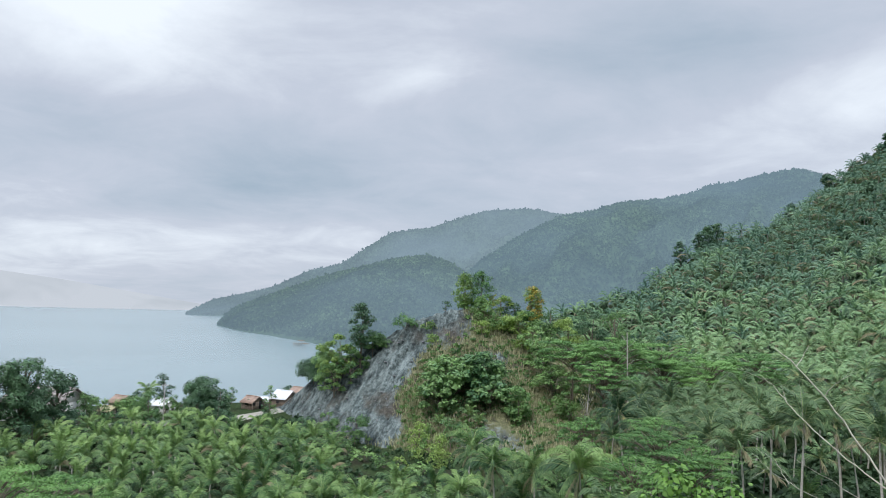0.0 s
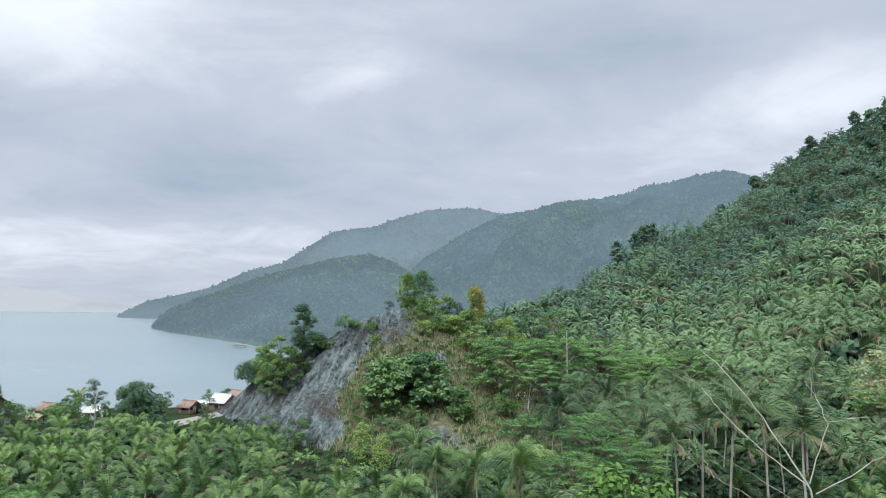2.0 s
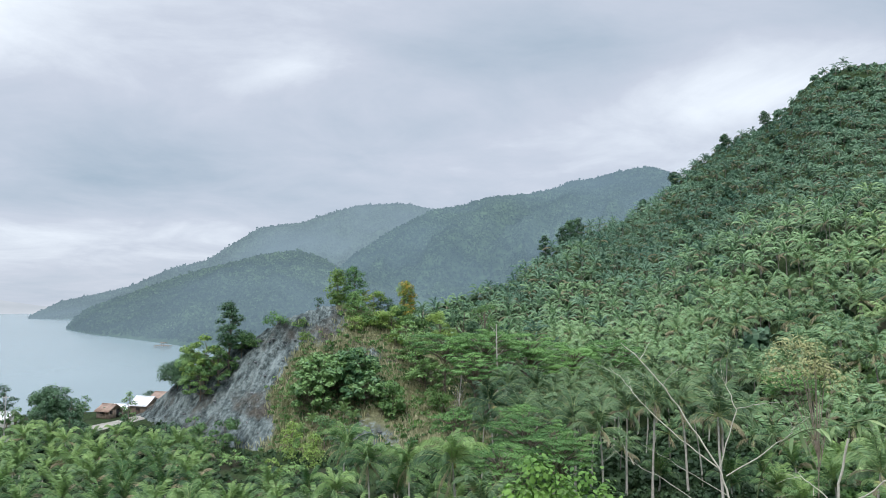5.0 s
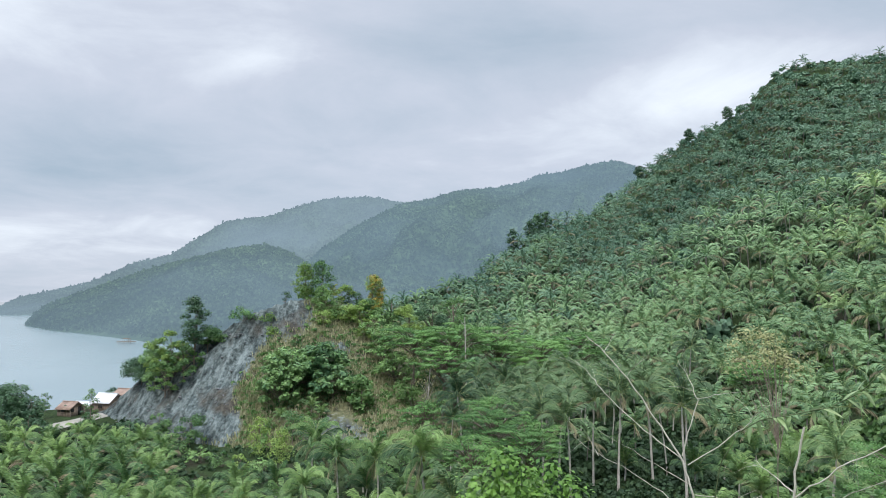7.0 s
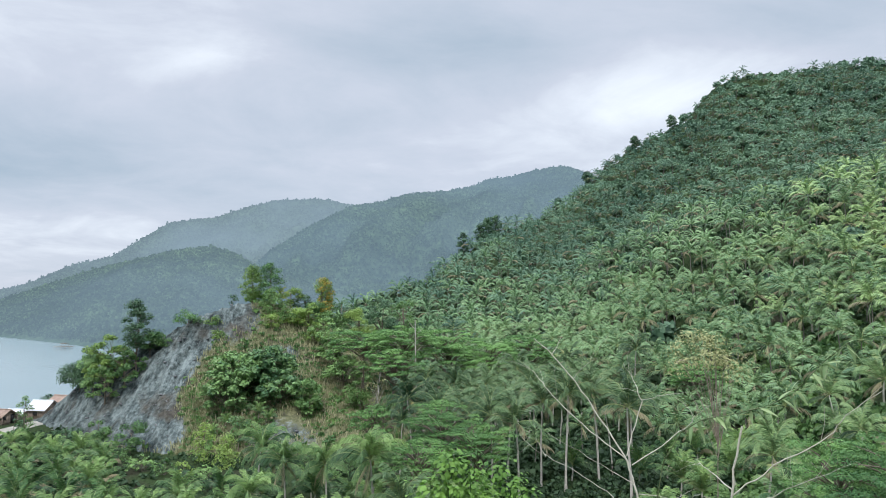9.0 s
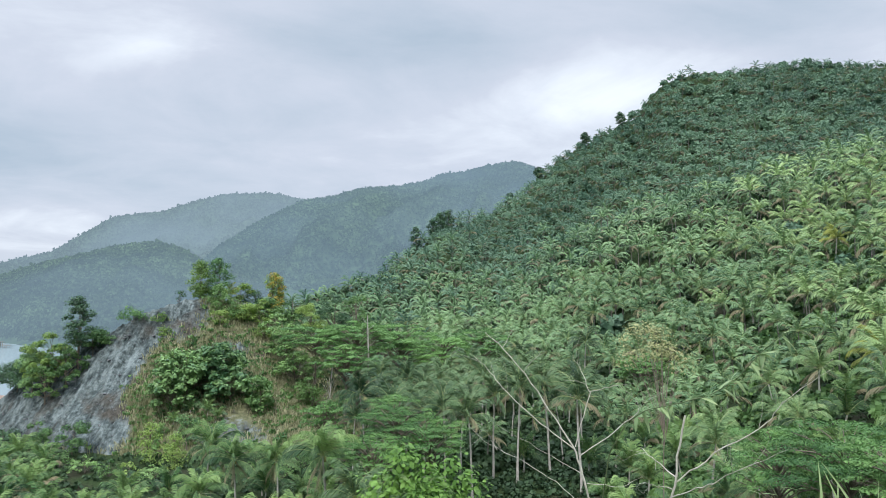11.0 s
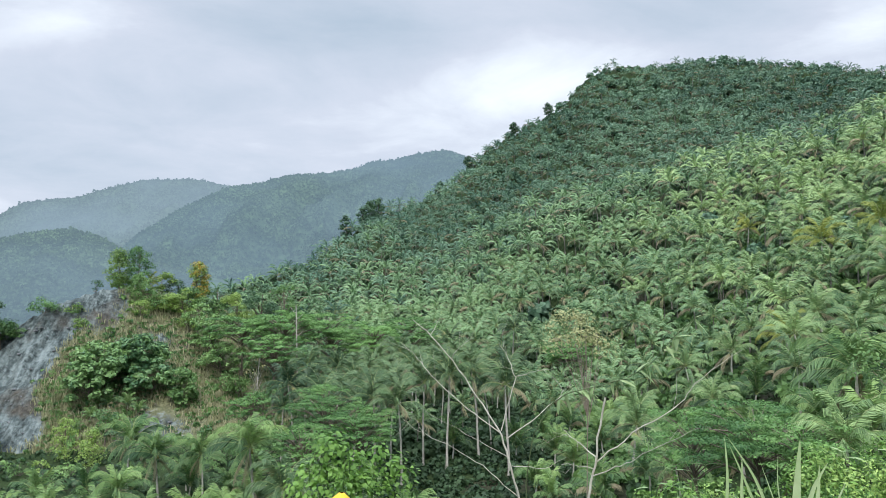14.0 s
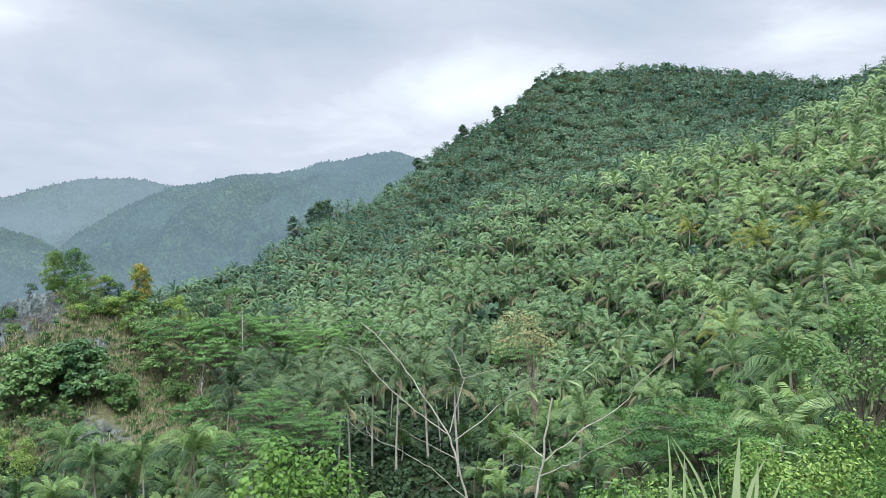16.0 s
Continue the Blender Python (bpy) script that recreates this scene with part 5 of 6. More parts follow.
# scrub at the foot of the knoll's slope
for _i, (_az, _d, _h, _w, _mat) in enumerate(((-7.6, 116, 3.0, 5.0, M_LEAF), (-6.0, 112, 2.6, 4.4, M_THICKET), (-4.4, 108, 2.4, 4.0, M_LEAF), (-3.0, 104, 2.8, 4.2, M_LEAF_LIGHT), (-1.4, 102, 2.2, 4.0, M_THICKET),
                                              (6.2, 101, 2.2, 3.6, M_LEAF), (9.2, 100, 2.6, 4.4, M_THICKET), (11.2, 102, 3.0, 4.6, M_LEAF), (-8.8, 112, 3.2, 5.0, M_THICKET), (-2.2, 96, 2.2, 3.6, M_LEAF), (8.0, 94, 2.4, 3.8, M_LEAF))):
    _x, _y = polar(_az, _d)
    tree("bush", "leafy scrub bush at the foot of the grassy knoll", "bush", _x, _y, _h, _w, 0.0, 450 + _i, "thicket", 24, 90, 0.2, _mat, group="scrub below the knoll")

# small palms growing out of the thicket on the slope
for _az, _d, _s in ((1.3, 124, 0.55), (2.5, 123, 0.6), (0.0, 122.5, 0.5), (3.3, 121.5, 0.5), (-0.9, 121.5, 0.45)):
    _x, _y = polar(_az, _d)
    put_palm(("whole", 0), _x, _y, _az * 2, _s)

# palms of another colour
palm_template(("yellow", 0), 6.0, 0.5, 51, False, M_PALM_YEL)
palm_template(("yellow", 1), 4.0, 0.3, 52, False, M_PALM_YEL)
for _k in (0, 1):
    tagged(templates[("yellow", _k)], "yellowing coconut palm among the green ones", "palm tree", "yellowing palms")
for _az, _d, _el, _k, _s in ((56.3, 118, 2.7, 0, 1.05), (53.9, 88, -0.3, 1, 0.85), (60.2, 112, 1.6, 0, 0.9), (4.1, 156, 1.6, 1, 0.7), (51.3, 150, 2.2, 0, 0.85)):
    _x, _y = polar(_az, _d)
    put_palm(("yellow", _k), _x, _y, _az, _s, EYE + _d * math.tan(radians(_el)) - (8.6, 6.8)[_k] * _s if _az < 5 else None)

for _az, _d, _k, _s in ((-23.6, 134, 3, 0.9), (-20.6, 126, 3, 0.95), (-18.9, 132, 3, 0.85), (-17.6, 124, 3, 0.8), (-16.2, 130, 1, 0.95), (-26.8, 130, 3, 0.85), (-29.0, 124, 3, 0.9), (-31.6, 116, 2, 0.95),
                        (-14.6, 128, 3, 0.75), (-13.2, 128, 1, 0.95), (-22.2, 122, 2, 1.0), (-25.2, 124, 1, 1.0), (-27.6, 118, 2, 1.0), (-11.8, 124, 1, 0.9), (-22.9, 166, 3, 0.9), (-16.7, 166, 2, 0.62), (-35.2, 122, 2, 1.0)):
    _x, _y = polar(_az, _d)
    put_palm(("whole", _k), _x, _y, _az * 3, _s)

# ---------------------------------------------------------------- village on the shore
def slab(corners, thick):
    """A flat board through four corners, thickened along its normal."""
    c = np.array(corners, float)
    n = np.cross(c[1] - c[0], c[3] - c[0])
    n = n / np.linalg.norm(n) * thick
    v = np.concatenate([c, c + n])
    f = np.array([[3, 2, 1, 0], [4, 5, 6, 7], [0, 1, 5, 4], [1, 2, 6, 5], [2, 3, 7, 6], [3, 0, 4, 7]])
    return v, f, np.zeros(6, int)


def block(x0, x1, y0, y1, z0, z1):
    return slab([(x0, y0, z0), (x1, y0, z0), (x1, y1, z0), (x0, y1, z0)], z1 - z0)


def sheet_roof(a, b, c, d, ribs, lift=0.05):
    """A corrugated roof plane: a, b along the eave, d, c along the ridge."""
    a, b, c, d = (np.array(p, float) for p in (a, b, c, d))
    n = ribs * 2 + 1
    nrm = np.cross(b - a, d - a)
    nrm /= np.linalg.norm(nrm)
    u = np.linspace(0, 1, n)[:, None]
    wob = ((np.arange(n) % 2) * lift)[:, None] * nrm
    low, up = a + (b - a) * u + wob, d + (c - d) * u + wob
    v = np.concatenate([low, up, low - nrm * 0.04, up - nrm * 0.04])
    f = []
    for i in range(n - 1):
        f.append((i, i + 1, n + i + 1, n + i))
        f.append((2 * n + i + 1, 2 * n + i, 3 * n + i, 3 * n + i + 1))
        f.append((i + 1, i, 2 * n + i, 2 * n + i + 1))
        f.append((n + i, n + i + 1, 3 * n + i + 1, 3 * n + i))
    return v, np.array(f), np.zeros(len(f), int)


def hut(label, az, d, turn, wide, deep, wall, ridge, roof_mat, wall_mat, z=None, over=0.5):
    """A small gabled house: gable ends on its y sides."""
    x, y = polar(az, d)
    z = ground_at(x, y) if z is None else z
    root = thing("hut", label, "house", pose(x, y, z, 0, 0, turn), "huts on the shore")
    w, e = wide / 2, deep / 2
    for s in (-1, 1):
        part("wall", quads("wall", *slab([(s * w, -e, -0.6), (s * w, e, -0.6), (s * w, e, wall), (s * w, -e, wall)], 0.1 * -s)[:2], [wall_mat]), root)
        g = [(-w, s * e, -0.6), (w, s * e, -0.6), (w, s * e, wall), (-w, s * e, wall)]
        part("wall", quads("wall", *slab(g, -0.1 * s)[:2], [wall_mat]), root)
        tri = np.array([(-w, s * e, wall), (w, s * e, wall), (0.02, s * e, ridge), (-0.02, s * e, ridge)])
        part("gable", quads("gable", *slab(tri, -0.1 * s)[:2], [wall_mat]), root)
        slope = (ridge - wall) / w
        eave = (s * (w + over), wall - slope * over + 0.06)
        a, b = (eave[0], -e - over, eave[1]), (eave[0], e + over, eave[1])
        c, dd = (0, e + over, ridge + 0.06), (0, -e - over, ridge + 0.06)
        pts = (a, b, c, dd) if s > 0 else (b, a, dd, c)
        part("roof_sheet", quads("roof_sheet", *sheet_roof(*pts, max(5, int(deep / 0.5)))[:2], [roof_mat]), root)
    # openings are dark panels on the wall, the shade inside painted on
    part("door", quads("door", *block(0.35, 1.2, -e - 0.13, -e - 0.1, -0.1, 1.85)[:2], [M_UNLIT]), root, "open doorway, its unlit inside painted dark on a panel")
    front = part("window", quads("window", *block(-1.5, -0.7, -e - 0.13, -e - 0.1, 0.9, 1.6)[:2], [M_UNLIT]), root, "unglazed window, the unlit room painted dark on a panel")
    side = part("window", quads("window", *block(-w - 0.13, -w - 0.1, -0.5, 0.5, 0.9, 1.6)[:2], [M_UNLIT]), root, "unglazed window, the unlit room painted dark on a panel")
    part("sill", quads("sill", *block(-1.6, -0.6, -e - 0.24, -e - 0.1, 0.82, 0.9)[:2], [M_PLANK]), front)
    part("sill", quads("sill", *block(-w - 0.24, -w - 0.1, -0.6, 0.6, 0.82, 0.9)[:2], [M_PLANK]), side)
    part("ridge_cap", quads("ridge_cap", *tube([(0, -e - over, ridge + 0.09), (0, 0, ridge + 0.09), (0, e + over, ridge + 0.09)], [0.12, 0.12, 0.12], 6)[:2], [roof_mat]), root)
    for s in (-1, 1):
        part("bargeboard", quads("bargeboard", *slab([(s * (w + over), -e - over - 0.04, wall - slope * over - 0.06), (s * (w + over), -e - over - 0.04, wall - slope * over + 0.1), (0, -e - over - 0.04, ridge + 0.12), (0, -e - over - 0.04, ridge - 0.06)], 0.04 * s)[:2], [M_PLANK]), root)
    for px in (-w, w):
        part("post", quads("post", *block(px - 0.09, px + 0.09, -e - over + 0.1, -e - over + 0.28, -0.7, wall - 0.1)[:2], [M_PLANK]), root)
    return root


hut("plank hut with a white sheet-metal roof above the beach", -12.55, 171, 62, 4.4, 4.2, 2.2, 3.7, M_ZINC, M_PLANK)
hut("plank hut with a rusty sheet-metal roof beside the white one", -11.2, 177, 58, 4.6, 5.0, 2.4, 3.8, M_RUST, M_PLANK)
hut("small hut with a rusty brown sheet roof near the beach road", -15.0, 168, 58, 3.6, 3.2, 1.7, 2.8, M_RUST, M_PLANK)
hut("low hut with a white sheet-metal roof behind bushes", -14.1, 184, 66, 3.4, 3.8, 1.9, 2.9, M_ZINC, M_PLANK)
hut("low shed with a white sheet-metal roof among trees", -21.6, 164, 74, 4.0, 3.6, 2.0, 3.1, M_ZINC, M_PLASTER)
hut("house with a brown roof among trees by the shore", -24.5, 182, 60, 4.0, 4.0, 2.2, 3.5, M_RUST, M_PLANK)
hut("small hut with a pale yellowish roof among trees", -25.3, 160, 70, 2.6, 2.6, 1.6, 2.3, M_REEDROOF, M_PLANK)
hut("large white house with a grey-brown roof by the shore", -29.5, 162, 80, 9.0, 12.0, 3.6, 6.4, M_ROOF_GREY, M_PLASTER, None, 1.0)
hut("low white outbuilding of the large shore house", -28.2, 150, 20, 4.0, 6.0, 2.2, 3.1, M_ROOF_GREY, M_PLASTER, None, 0.5)

# utility pole
_x, _y = polar(-21.55, 150)
_pole = thing("utility_pole", "slim grey utility pole beside the shore houses", "pole", pose(_x, _y, ground_at(_x, _y)))
part("post", quads("post", *tube([(0, 0, -0.5), (0, 0, 4), (0, 0, 8.4)], [0.14, 0.12, 0.09], 8)[:2], [M_CONC], smooth=True), _pole)
_arm = part("crossarm", quads("crossarm", *block(-0.7, 0.7, -0.05, 0.05, 7.9, 8.0)[:2], [M_CONC]), _pole)
for _k in (-0.6, 0.0, 0.6):
    part("insulator", quads("insulator", *tube([(_k, 0, 8.0), (_k, 0, 8.1), (_k, 0, 8.18)], [0.03, 0.05, 0.02], 6)[:2], [M_PLASTER]), _arm)

# beach road, sandy
def strip(name, label, category, centre, half, mat, lift=0.06):
    c = np.array(centre, float)
    s = np.linspace(0, 1, 40)
    at = np.linspace(0, 1, len(c))
    x, y = np.interp(s, at, c[:, 0]), np.interp(s, at, c[:, 1])
    tx, ty = np.gradient(x), np.gradient(y)
    ln = np.hypot(tx, ty)
    cross = np.linspace(-half, half, 9)
    X, Y = x[:, None] - (ty / ln)[:, None] * cross, y[:, None] + (tx / ln)[:, None] * cross
    Z = np.maximum(land(X, Y), 1.2) + lift
    v = np.stack([X, Y, Z], 2).reshape(-1, 3)
    return tagged(new(name, quads(name, v, grid_faces(40, 9), [mat], smooth=True)), label, category, kind="structure")


M_SAND = rough_material("pale_sand", (0.22, 0.21, 0.18), (0.40, 0.38, 0.33), 0.4, 0.95, 0.2, 0.05)
strip("road", "pale sandy beach road past the huts", "road", [polar(-30, 150), polar(-22, 152), polar(-17, 152), polar(-14, 160), polar(-12, 168), polar(-9, 176)], 2.4, M_SAND)

# stilted jetty on the far shore
_x, _y = polar(-11.4, 512)
_j = thing("jetty", "small stilted jetty on the far shore", "jetty", pose(_x, _y, 0, 0, 0, -30))
part("deck", quads("deck", *block(-7, 7, -1.2, 1.2, 1.5, 1.7)[:2], [M_PLANK]), _j)
part("shelter", quads("shelter", *block(-2, 2, -1.2, 1.2, 3.4, 3.7)[:2], [M_PLANK]), _j)
for _a in (-6.5, -3.5, -0.5, 2.5, 5.5):
    for _b in (-1, 1):
        part("post", quads("post", *tube([(_a, _b, -1), (_a, _b, 1.5), (_a, _b, 3.4 if abs(_a) < 3 else 1.6)], [0.14, 0.14, 0.12], 6)[:2], [M_PLANK]), _j)

# ---------------------------------------------------------------- undergrowth, grass and loose stones
rng = np.random.RandomState(99)
def scatter(n, az0, az1, d0, d1, low, high):
    """Random rows of x, y, ground, turn, size over a stretch of bearings and distances, clear of the knoll."""
    a, d = rng.uniform(az0, az1, n), np.sqrt(rng.uniform(d0 ** 2, d1 ** 2, n))
    x, y = d * np.sin(np.radians(a)), d * np.cos(np.radians(a))
    g = land(x, y)
    on = ~((knoll(x, y) > g - 0.3) & (a > -14.6) & (a < 15.5)) & ~((a < -9) & (d > 148)) & (d < bend(a, HILL[:, 0], HILL[:, 3]) + 3)
    return np.stack([x, y, g - 0.2, rng.uniform(0, 6.28, n), rng.uniform(low, high, n)], 1)[on]


# low growth darkened by colour where the palms shade it
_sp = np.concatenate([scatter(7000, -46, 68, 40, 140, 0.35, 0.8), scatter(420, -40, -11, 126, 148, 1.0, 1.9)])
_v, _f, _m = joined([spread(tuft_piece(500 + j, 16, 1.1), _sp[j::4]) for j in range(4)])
tagged(new("undergrowth", quads("undergrowth", _v, _f, [M_UNDER_SHADE])), "green undergrowth beneath the palms, their shade put into its colour", "shrubs", kind="stuff")
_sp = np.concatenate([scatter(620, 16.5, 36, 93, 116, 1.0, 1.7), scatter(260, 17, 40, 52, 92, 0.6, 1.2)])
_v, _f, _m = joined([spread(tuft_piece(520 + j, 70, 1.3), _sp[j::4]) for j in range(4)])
tagged(new("grove_thicket", quads("grove_thicket", _v, _f, [M_UNDER_SHADE])), "thicket behind the tall palm trunks, coloured dark for the canopy's shade", "shrubs", kind="stuff")
_sp = scatter(7500, 6, 69, 130, 470, 0.9, 1.8)
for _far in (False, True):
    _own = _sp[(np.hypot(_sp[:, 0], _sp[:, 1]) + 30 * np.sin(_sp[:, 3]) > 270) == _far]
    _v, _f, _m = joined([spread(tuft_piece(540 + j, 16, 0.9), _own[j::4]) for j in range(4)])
    tagged(new("hillside_undergrowth", quads("hillside_undergrowth", _v, _f, [M_LEAF_HAZE if _far else M_UNDER_SHADE])),
           "bushes on the upper hillside, haze blue in their leaf colour" if _far else "green bushes beneath the hillside palms, coloured dark for their shade", "shrubs", kind="stuff")

_sp = scatter(900, 38, 69, 54, 165, 0.7, 1.6)
_v, _f, _m = joined([spread(tuft_piece(560 + j, 130, 1.0), _sp[j::4]) for j in range(4)])
tagged(new("spur_bushes", quads("spur_bushes", _v, _f, [M_LEAF])), "leafy green bushes between the palms of the spur", "shrubs", kind="stuff")


def blades_piece(seed, n, height, spread_, wide):
    rr = np.random.RandomState(seed)
    vs, fs = [], []
    for i in range(n):
        a, lean = rr.uniform(0, 6.28), rr.uniform(0.1, 0.6) * height
        b = np.array([rr.uniform(-spread_, spread_), rr.uniform(-spread_, spread_), -0.1])
        d = np.array([math.cos(a), math.sin(a), 0])
        s = np.array([-d[1], d[0], 0]) * wide * 0.5
        h = height * rr.uniform(0.6, 1.15)
        m = b + d * lean * 0.3 + np.array([0, 0, h * 0.6])
        t = b + d * lean + np.array([0, 0, h])
        k = len(vs)
        vs += [b - s, b + s, m + s, m - s, t + s * 0.15, t - s * 0.15]
        fs += [(k, k + 1, k + 2, k + 3), (k + 3, k + 2, k + 4, k + 5)]
    return np.array(vs), np.array(fs), np.zeros(len(fs), int)


_az, _u = rng.uniform(-11, 14.5, 14000), rng.uniform(0.0, 1.02, 14000)
_df, _dc = (bend(_az, KNOLL[:, 0], KNOLL[:, i], 0.9) for i in (3, 1))
_d = _df + (_dc - _df) * _u
_x, _y = _d * np.sin(np.radians(_az)), _d * np.cos(np.radians(_az))
_on = (rng.rand(14000) > rocky(_x, _y) * 1.05) & (wave_noise(_x, _y, 0.35, 1.0) > -0.45)
_rows = np.stack([_x, _y, knoll(_x, _y), rng.uniform(0, 6.28, 14000), rng.uniform(0.7, 1.5, 14000)], 1)[_on]
_pick = rng.rand(len(_rows)) < 0.2
_gr, _bu = _rows[~_pick], _rows[_pick] * np.array([1, 1, 1, 1, 0.5])
_gr, _bu = np.array(_gr[:6500]), np.array(_bu[:1500])
_v, _f, _m = joined([spread(blades_piece(600 + j, 6, 0.75, 0.45, 0.09), _gr[j::4]) for j in range(4)])
tagged(new("slope_grass", quads("slope_grass", _v, _f, [M_GRASS])), "dry yellow-green grass on the knoll's flank", "grass", kind="stuff")
_v, _f, _m = joined([spread(tuft_piece(620 + j, 18, 0.7), _bu[j::4]) for j in range(4)])
tagged(new("low_shrubs", quads("low_shrubs", _v, _f, [M_LEAF])), "low green shrubs scattered on the knoll", "shrubs", kind="stuff")


def stone_piece(seed):
    rr = np.random.RandomState(seed)
    c = np.array([(-1, -1, -1), (1, -1, -1), (1, 1, -1), (-1, 1, -1), (-1, -1, 1), (1, -1, 1), (1, 1, 1), (-1, 1, 1)], float)
    c = c * rr.uniform(0.6, 1.0, (8, 3)) * np.array([1, 0.8, 0.55])
    f = np.array([[3, 2, 1, 0], [4, 5, 6, 7], [0, 1, 5, 4], [1, 2, 6, 5], [2, 3, 7, 6], [3, 0, 4, 7]])
    return c, f, np.zeros(6, int)


M_STONE = rough_material("slate_stone", (0.05, 0.055, 0.06), (0.26, 0.27, 0.28), 1.5, 0.85, 0.4, 0.05)
_st = []
for _try in range(1500):
    _az, _u = rng.uniform(-12.3, 6), rng.uniform(0.02, 1.0)
    _df, _dc = float(bend(_az, KNOLL[:, 0], KNOLL[:, 3], 0.9)), float(bend(_az, KNOLL[:, 0], KNOLL[:, 1], 0.9))
    _x, _y = polar(_az, _df + (_dc - _df) * _u)
    if rng.rand() > float(rocky(_x, _y)) - 0.2:
        continue
    _st.append((_x, _y, float(knoll(_x, _y)) + 0.15, rng.uniform(0, 6.28), min(0.34, 0.06 + rng.exponential(0.06))))
_st = np.array(_st)
_v, _f, _m = joined([spread(stone_piece(700 + j), _st[j::5]) for j in range(5)])
tagged(new("loose_stones", quads("loose_stones", _v, _f, [M_STONE])), "loose grey slate stones on the rock face", "stones", kind="stuff")


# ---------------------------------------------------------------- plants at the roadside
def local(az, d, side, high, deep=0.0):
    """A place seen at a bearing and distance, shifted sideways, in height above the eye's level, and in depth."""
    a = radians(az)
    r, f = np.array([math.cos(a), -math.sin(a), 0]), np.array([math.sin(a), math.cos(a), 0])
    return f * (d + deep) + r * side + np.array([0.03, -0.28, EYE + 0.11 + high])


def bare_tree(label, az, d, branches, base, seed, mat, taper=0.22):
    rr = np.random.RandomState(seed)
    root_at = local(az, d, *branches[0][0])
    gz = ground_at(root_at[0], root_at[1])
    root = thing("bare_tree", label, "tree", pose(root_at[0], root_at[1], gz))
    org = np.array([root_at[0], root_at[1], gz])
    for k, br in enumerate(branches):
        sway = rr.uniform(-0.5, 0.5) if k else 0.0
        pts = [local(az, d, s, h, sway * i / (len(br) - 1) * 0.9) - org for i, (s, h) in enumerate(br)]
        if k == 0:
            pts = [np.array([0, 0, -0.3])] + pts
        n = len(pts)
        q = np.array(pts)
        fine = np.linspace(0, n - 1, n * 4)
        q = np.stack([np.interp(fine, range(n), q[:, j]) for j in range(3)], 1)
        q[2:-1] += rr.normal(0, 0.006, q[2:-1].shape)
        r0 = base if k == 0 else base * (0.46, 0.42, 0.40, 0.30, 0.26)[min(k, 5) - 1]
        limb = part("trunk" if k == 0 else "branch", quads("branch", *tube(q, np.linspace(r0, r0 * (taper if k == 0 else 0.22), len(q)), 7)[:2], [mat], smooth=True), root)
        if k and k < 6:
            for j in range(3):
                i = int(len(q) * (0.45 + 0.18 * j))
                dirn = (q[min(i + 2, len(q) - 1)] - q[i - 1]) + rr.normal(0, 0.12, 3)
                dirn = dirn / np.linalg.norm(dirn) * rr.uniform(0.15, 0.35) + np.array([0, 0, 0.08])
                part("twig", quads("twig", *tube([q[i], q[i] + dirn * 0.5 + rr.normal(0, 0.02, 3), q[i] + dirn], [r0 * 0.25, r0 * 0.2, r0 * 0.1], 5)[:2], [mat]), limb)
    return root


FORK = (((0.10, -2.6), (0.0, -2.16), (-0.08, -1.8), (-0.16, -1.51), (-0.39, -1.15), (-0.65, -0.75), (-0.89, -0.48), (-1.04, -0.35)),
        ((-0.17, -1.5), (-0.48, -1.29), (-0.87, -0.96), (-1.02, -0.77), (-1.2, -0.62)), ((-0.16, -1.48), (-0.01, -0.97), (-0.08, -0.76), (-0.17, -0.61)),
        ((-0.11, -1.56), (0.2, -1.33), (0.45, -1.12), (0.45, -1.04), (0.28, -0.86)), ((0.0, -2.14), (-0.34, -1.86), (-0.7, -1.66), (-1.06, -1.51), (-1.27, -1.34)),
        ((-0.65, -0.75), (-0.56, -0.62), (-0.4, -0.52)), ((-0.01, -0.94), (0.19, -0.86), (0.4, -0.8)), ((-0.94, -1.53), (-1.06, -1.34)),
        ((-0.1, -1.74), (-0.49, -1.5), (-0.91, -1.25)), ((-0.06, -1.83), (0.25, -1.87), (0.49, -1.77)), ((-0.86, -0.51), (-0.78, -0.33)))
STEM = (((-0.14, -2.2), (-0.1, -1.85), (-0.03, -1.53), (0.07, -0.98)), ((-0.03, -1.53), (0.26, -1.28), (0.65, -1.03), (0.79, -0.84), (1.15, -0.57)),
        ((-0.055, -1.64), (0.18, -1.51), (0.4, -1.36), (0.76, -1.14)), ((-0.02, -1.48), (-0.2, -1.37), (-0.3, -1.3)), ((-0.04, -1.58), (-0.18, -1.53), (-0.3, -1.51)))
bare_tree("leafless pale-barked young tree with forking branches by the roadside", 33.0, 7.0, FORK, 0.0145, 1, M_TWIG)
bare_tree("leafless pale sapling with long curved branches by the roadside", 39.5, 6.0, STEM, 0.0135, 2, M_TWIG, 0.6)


def heart_leaf(n_side=4, long=1.0, wide=0.8, point=1.6, fold=0.18, arch=0.25):
    """A leaf blade along +x, folded along its midrib."""
    s = np.linspace(0, 1, n_side + 1)
    w = 0.5 * wide * np.sin(np.pi * s ** (1 / point)) ** 0.8
    z = -arch * s ** 2
    rib = np.stack([s * long, s * 0, z], 1)
    lef = np.stack([s * long - 0.04, w, z + fold * w], 1)
    rig = np.stack([s * long - 0.04, -w, z + fold * w], 1)
    v = np.concatenate([rib, lef, rig])
    n = n_side + 1
    f = []
    for i in range(n_side):
        f.append((i, i + 1, n + i + 1, n + i))
        f.append((i + 1, i, 2 * n + i, 2 * n + i + 1))
    return v, np.array(f), np.zeros(len(f), int)


def leaf_mesh(name, mat, *args, **kw):
    v, f, m = heart_leaf(*args, **kw)
    return quads(name, v, f, [mat], smooth=True)


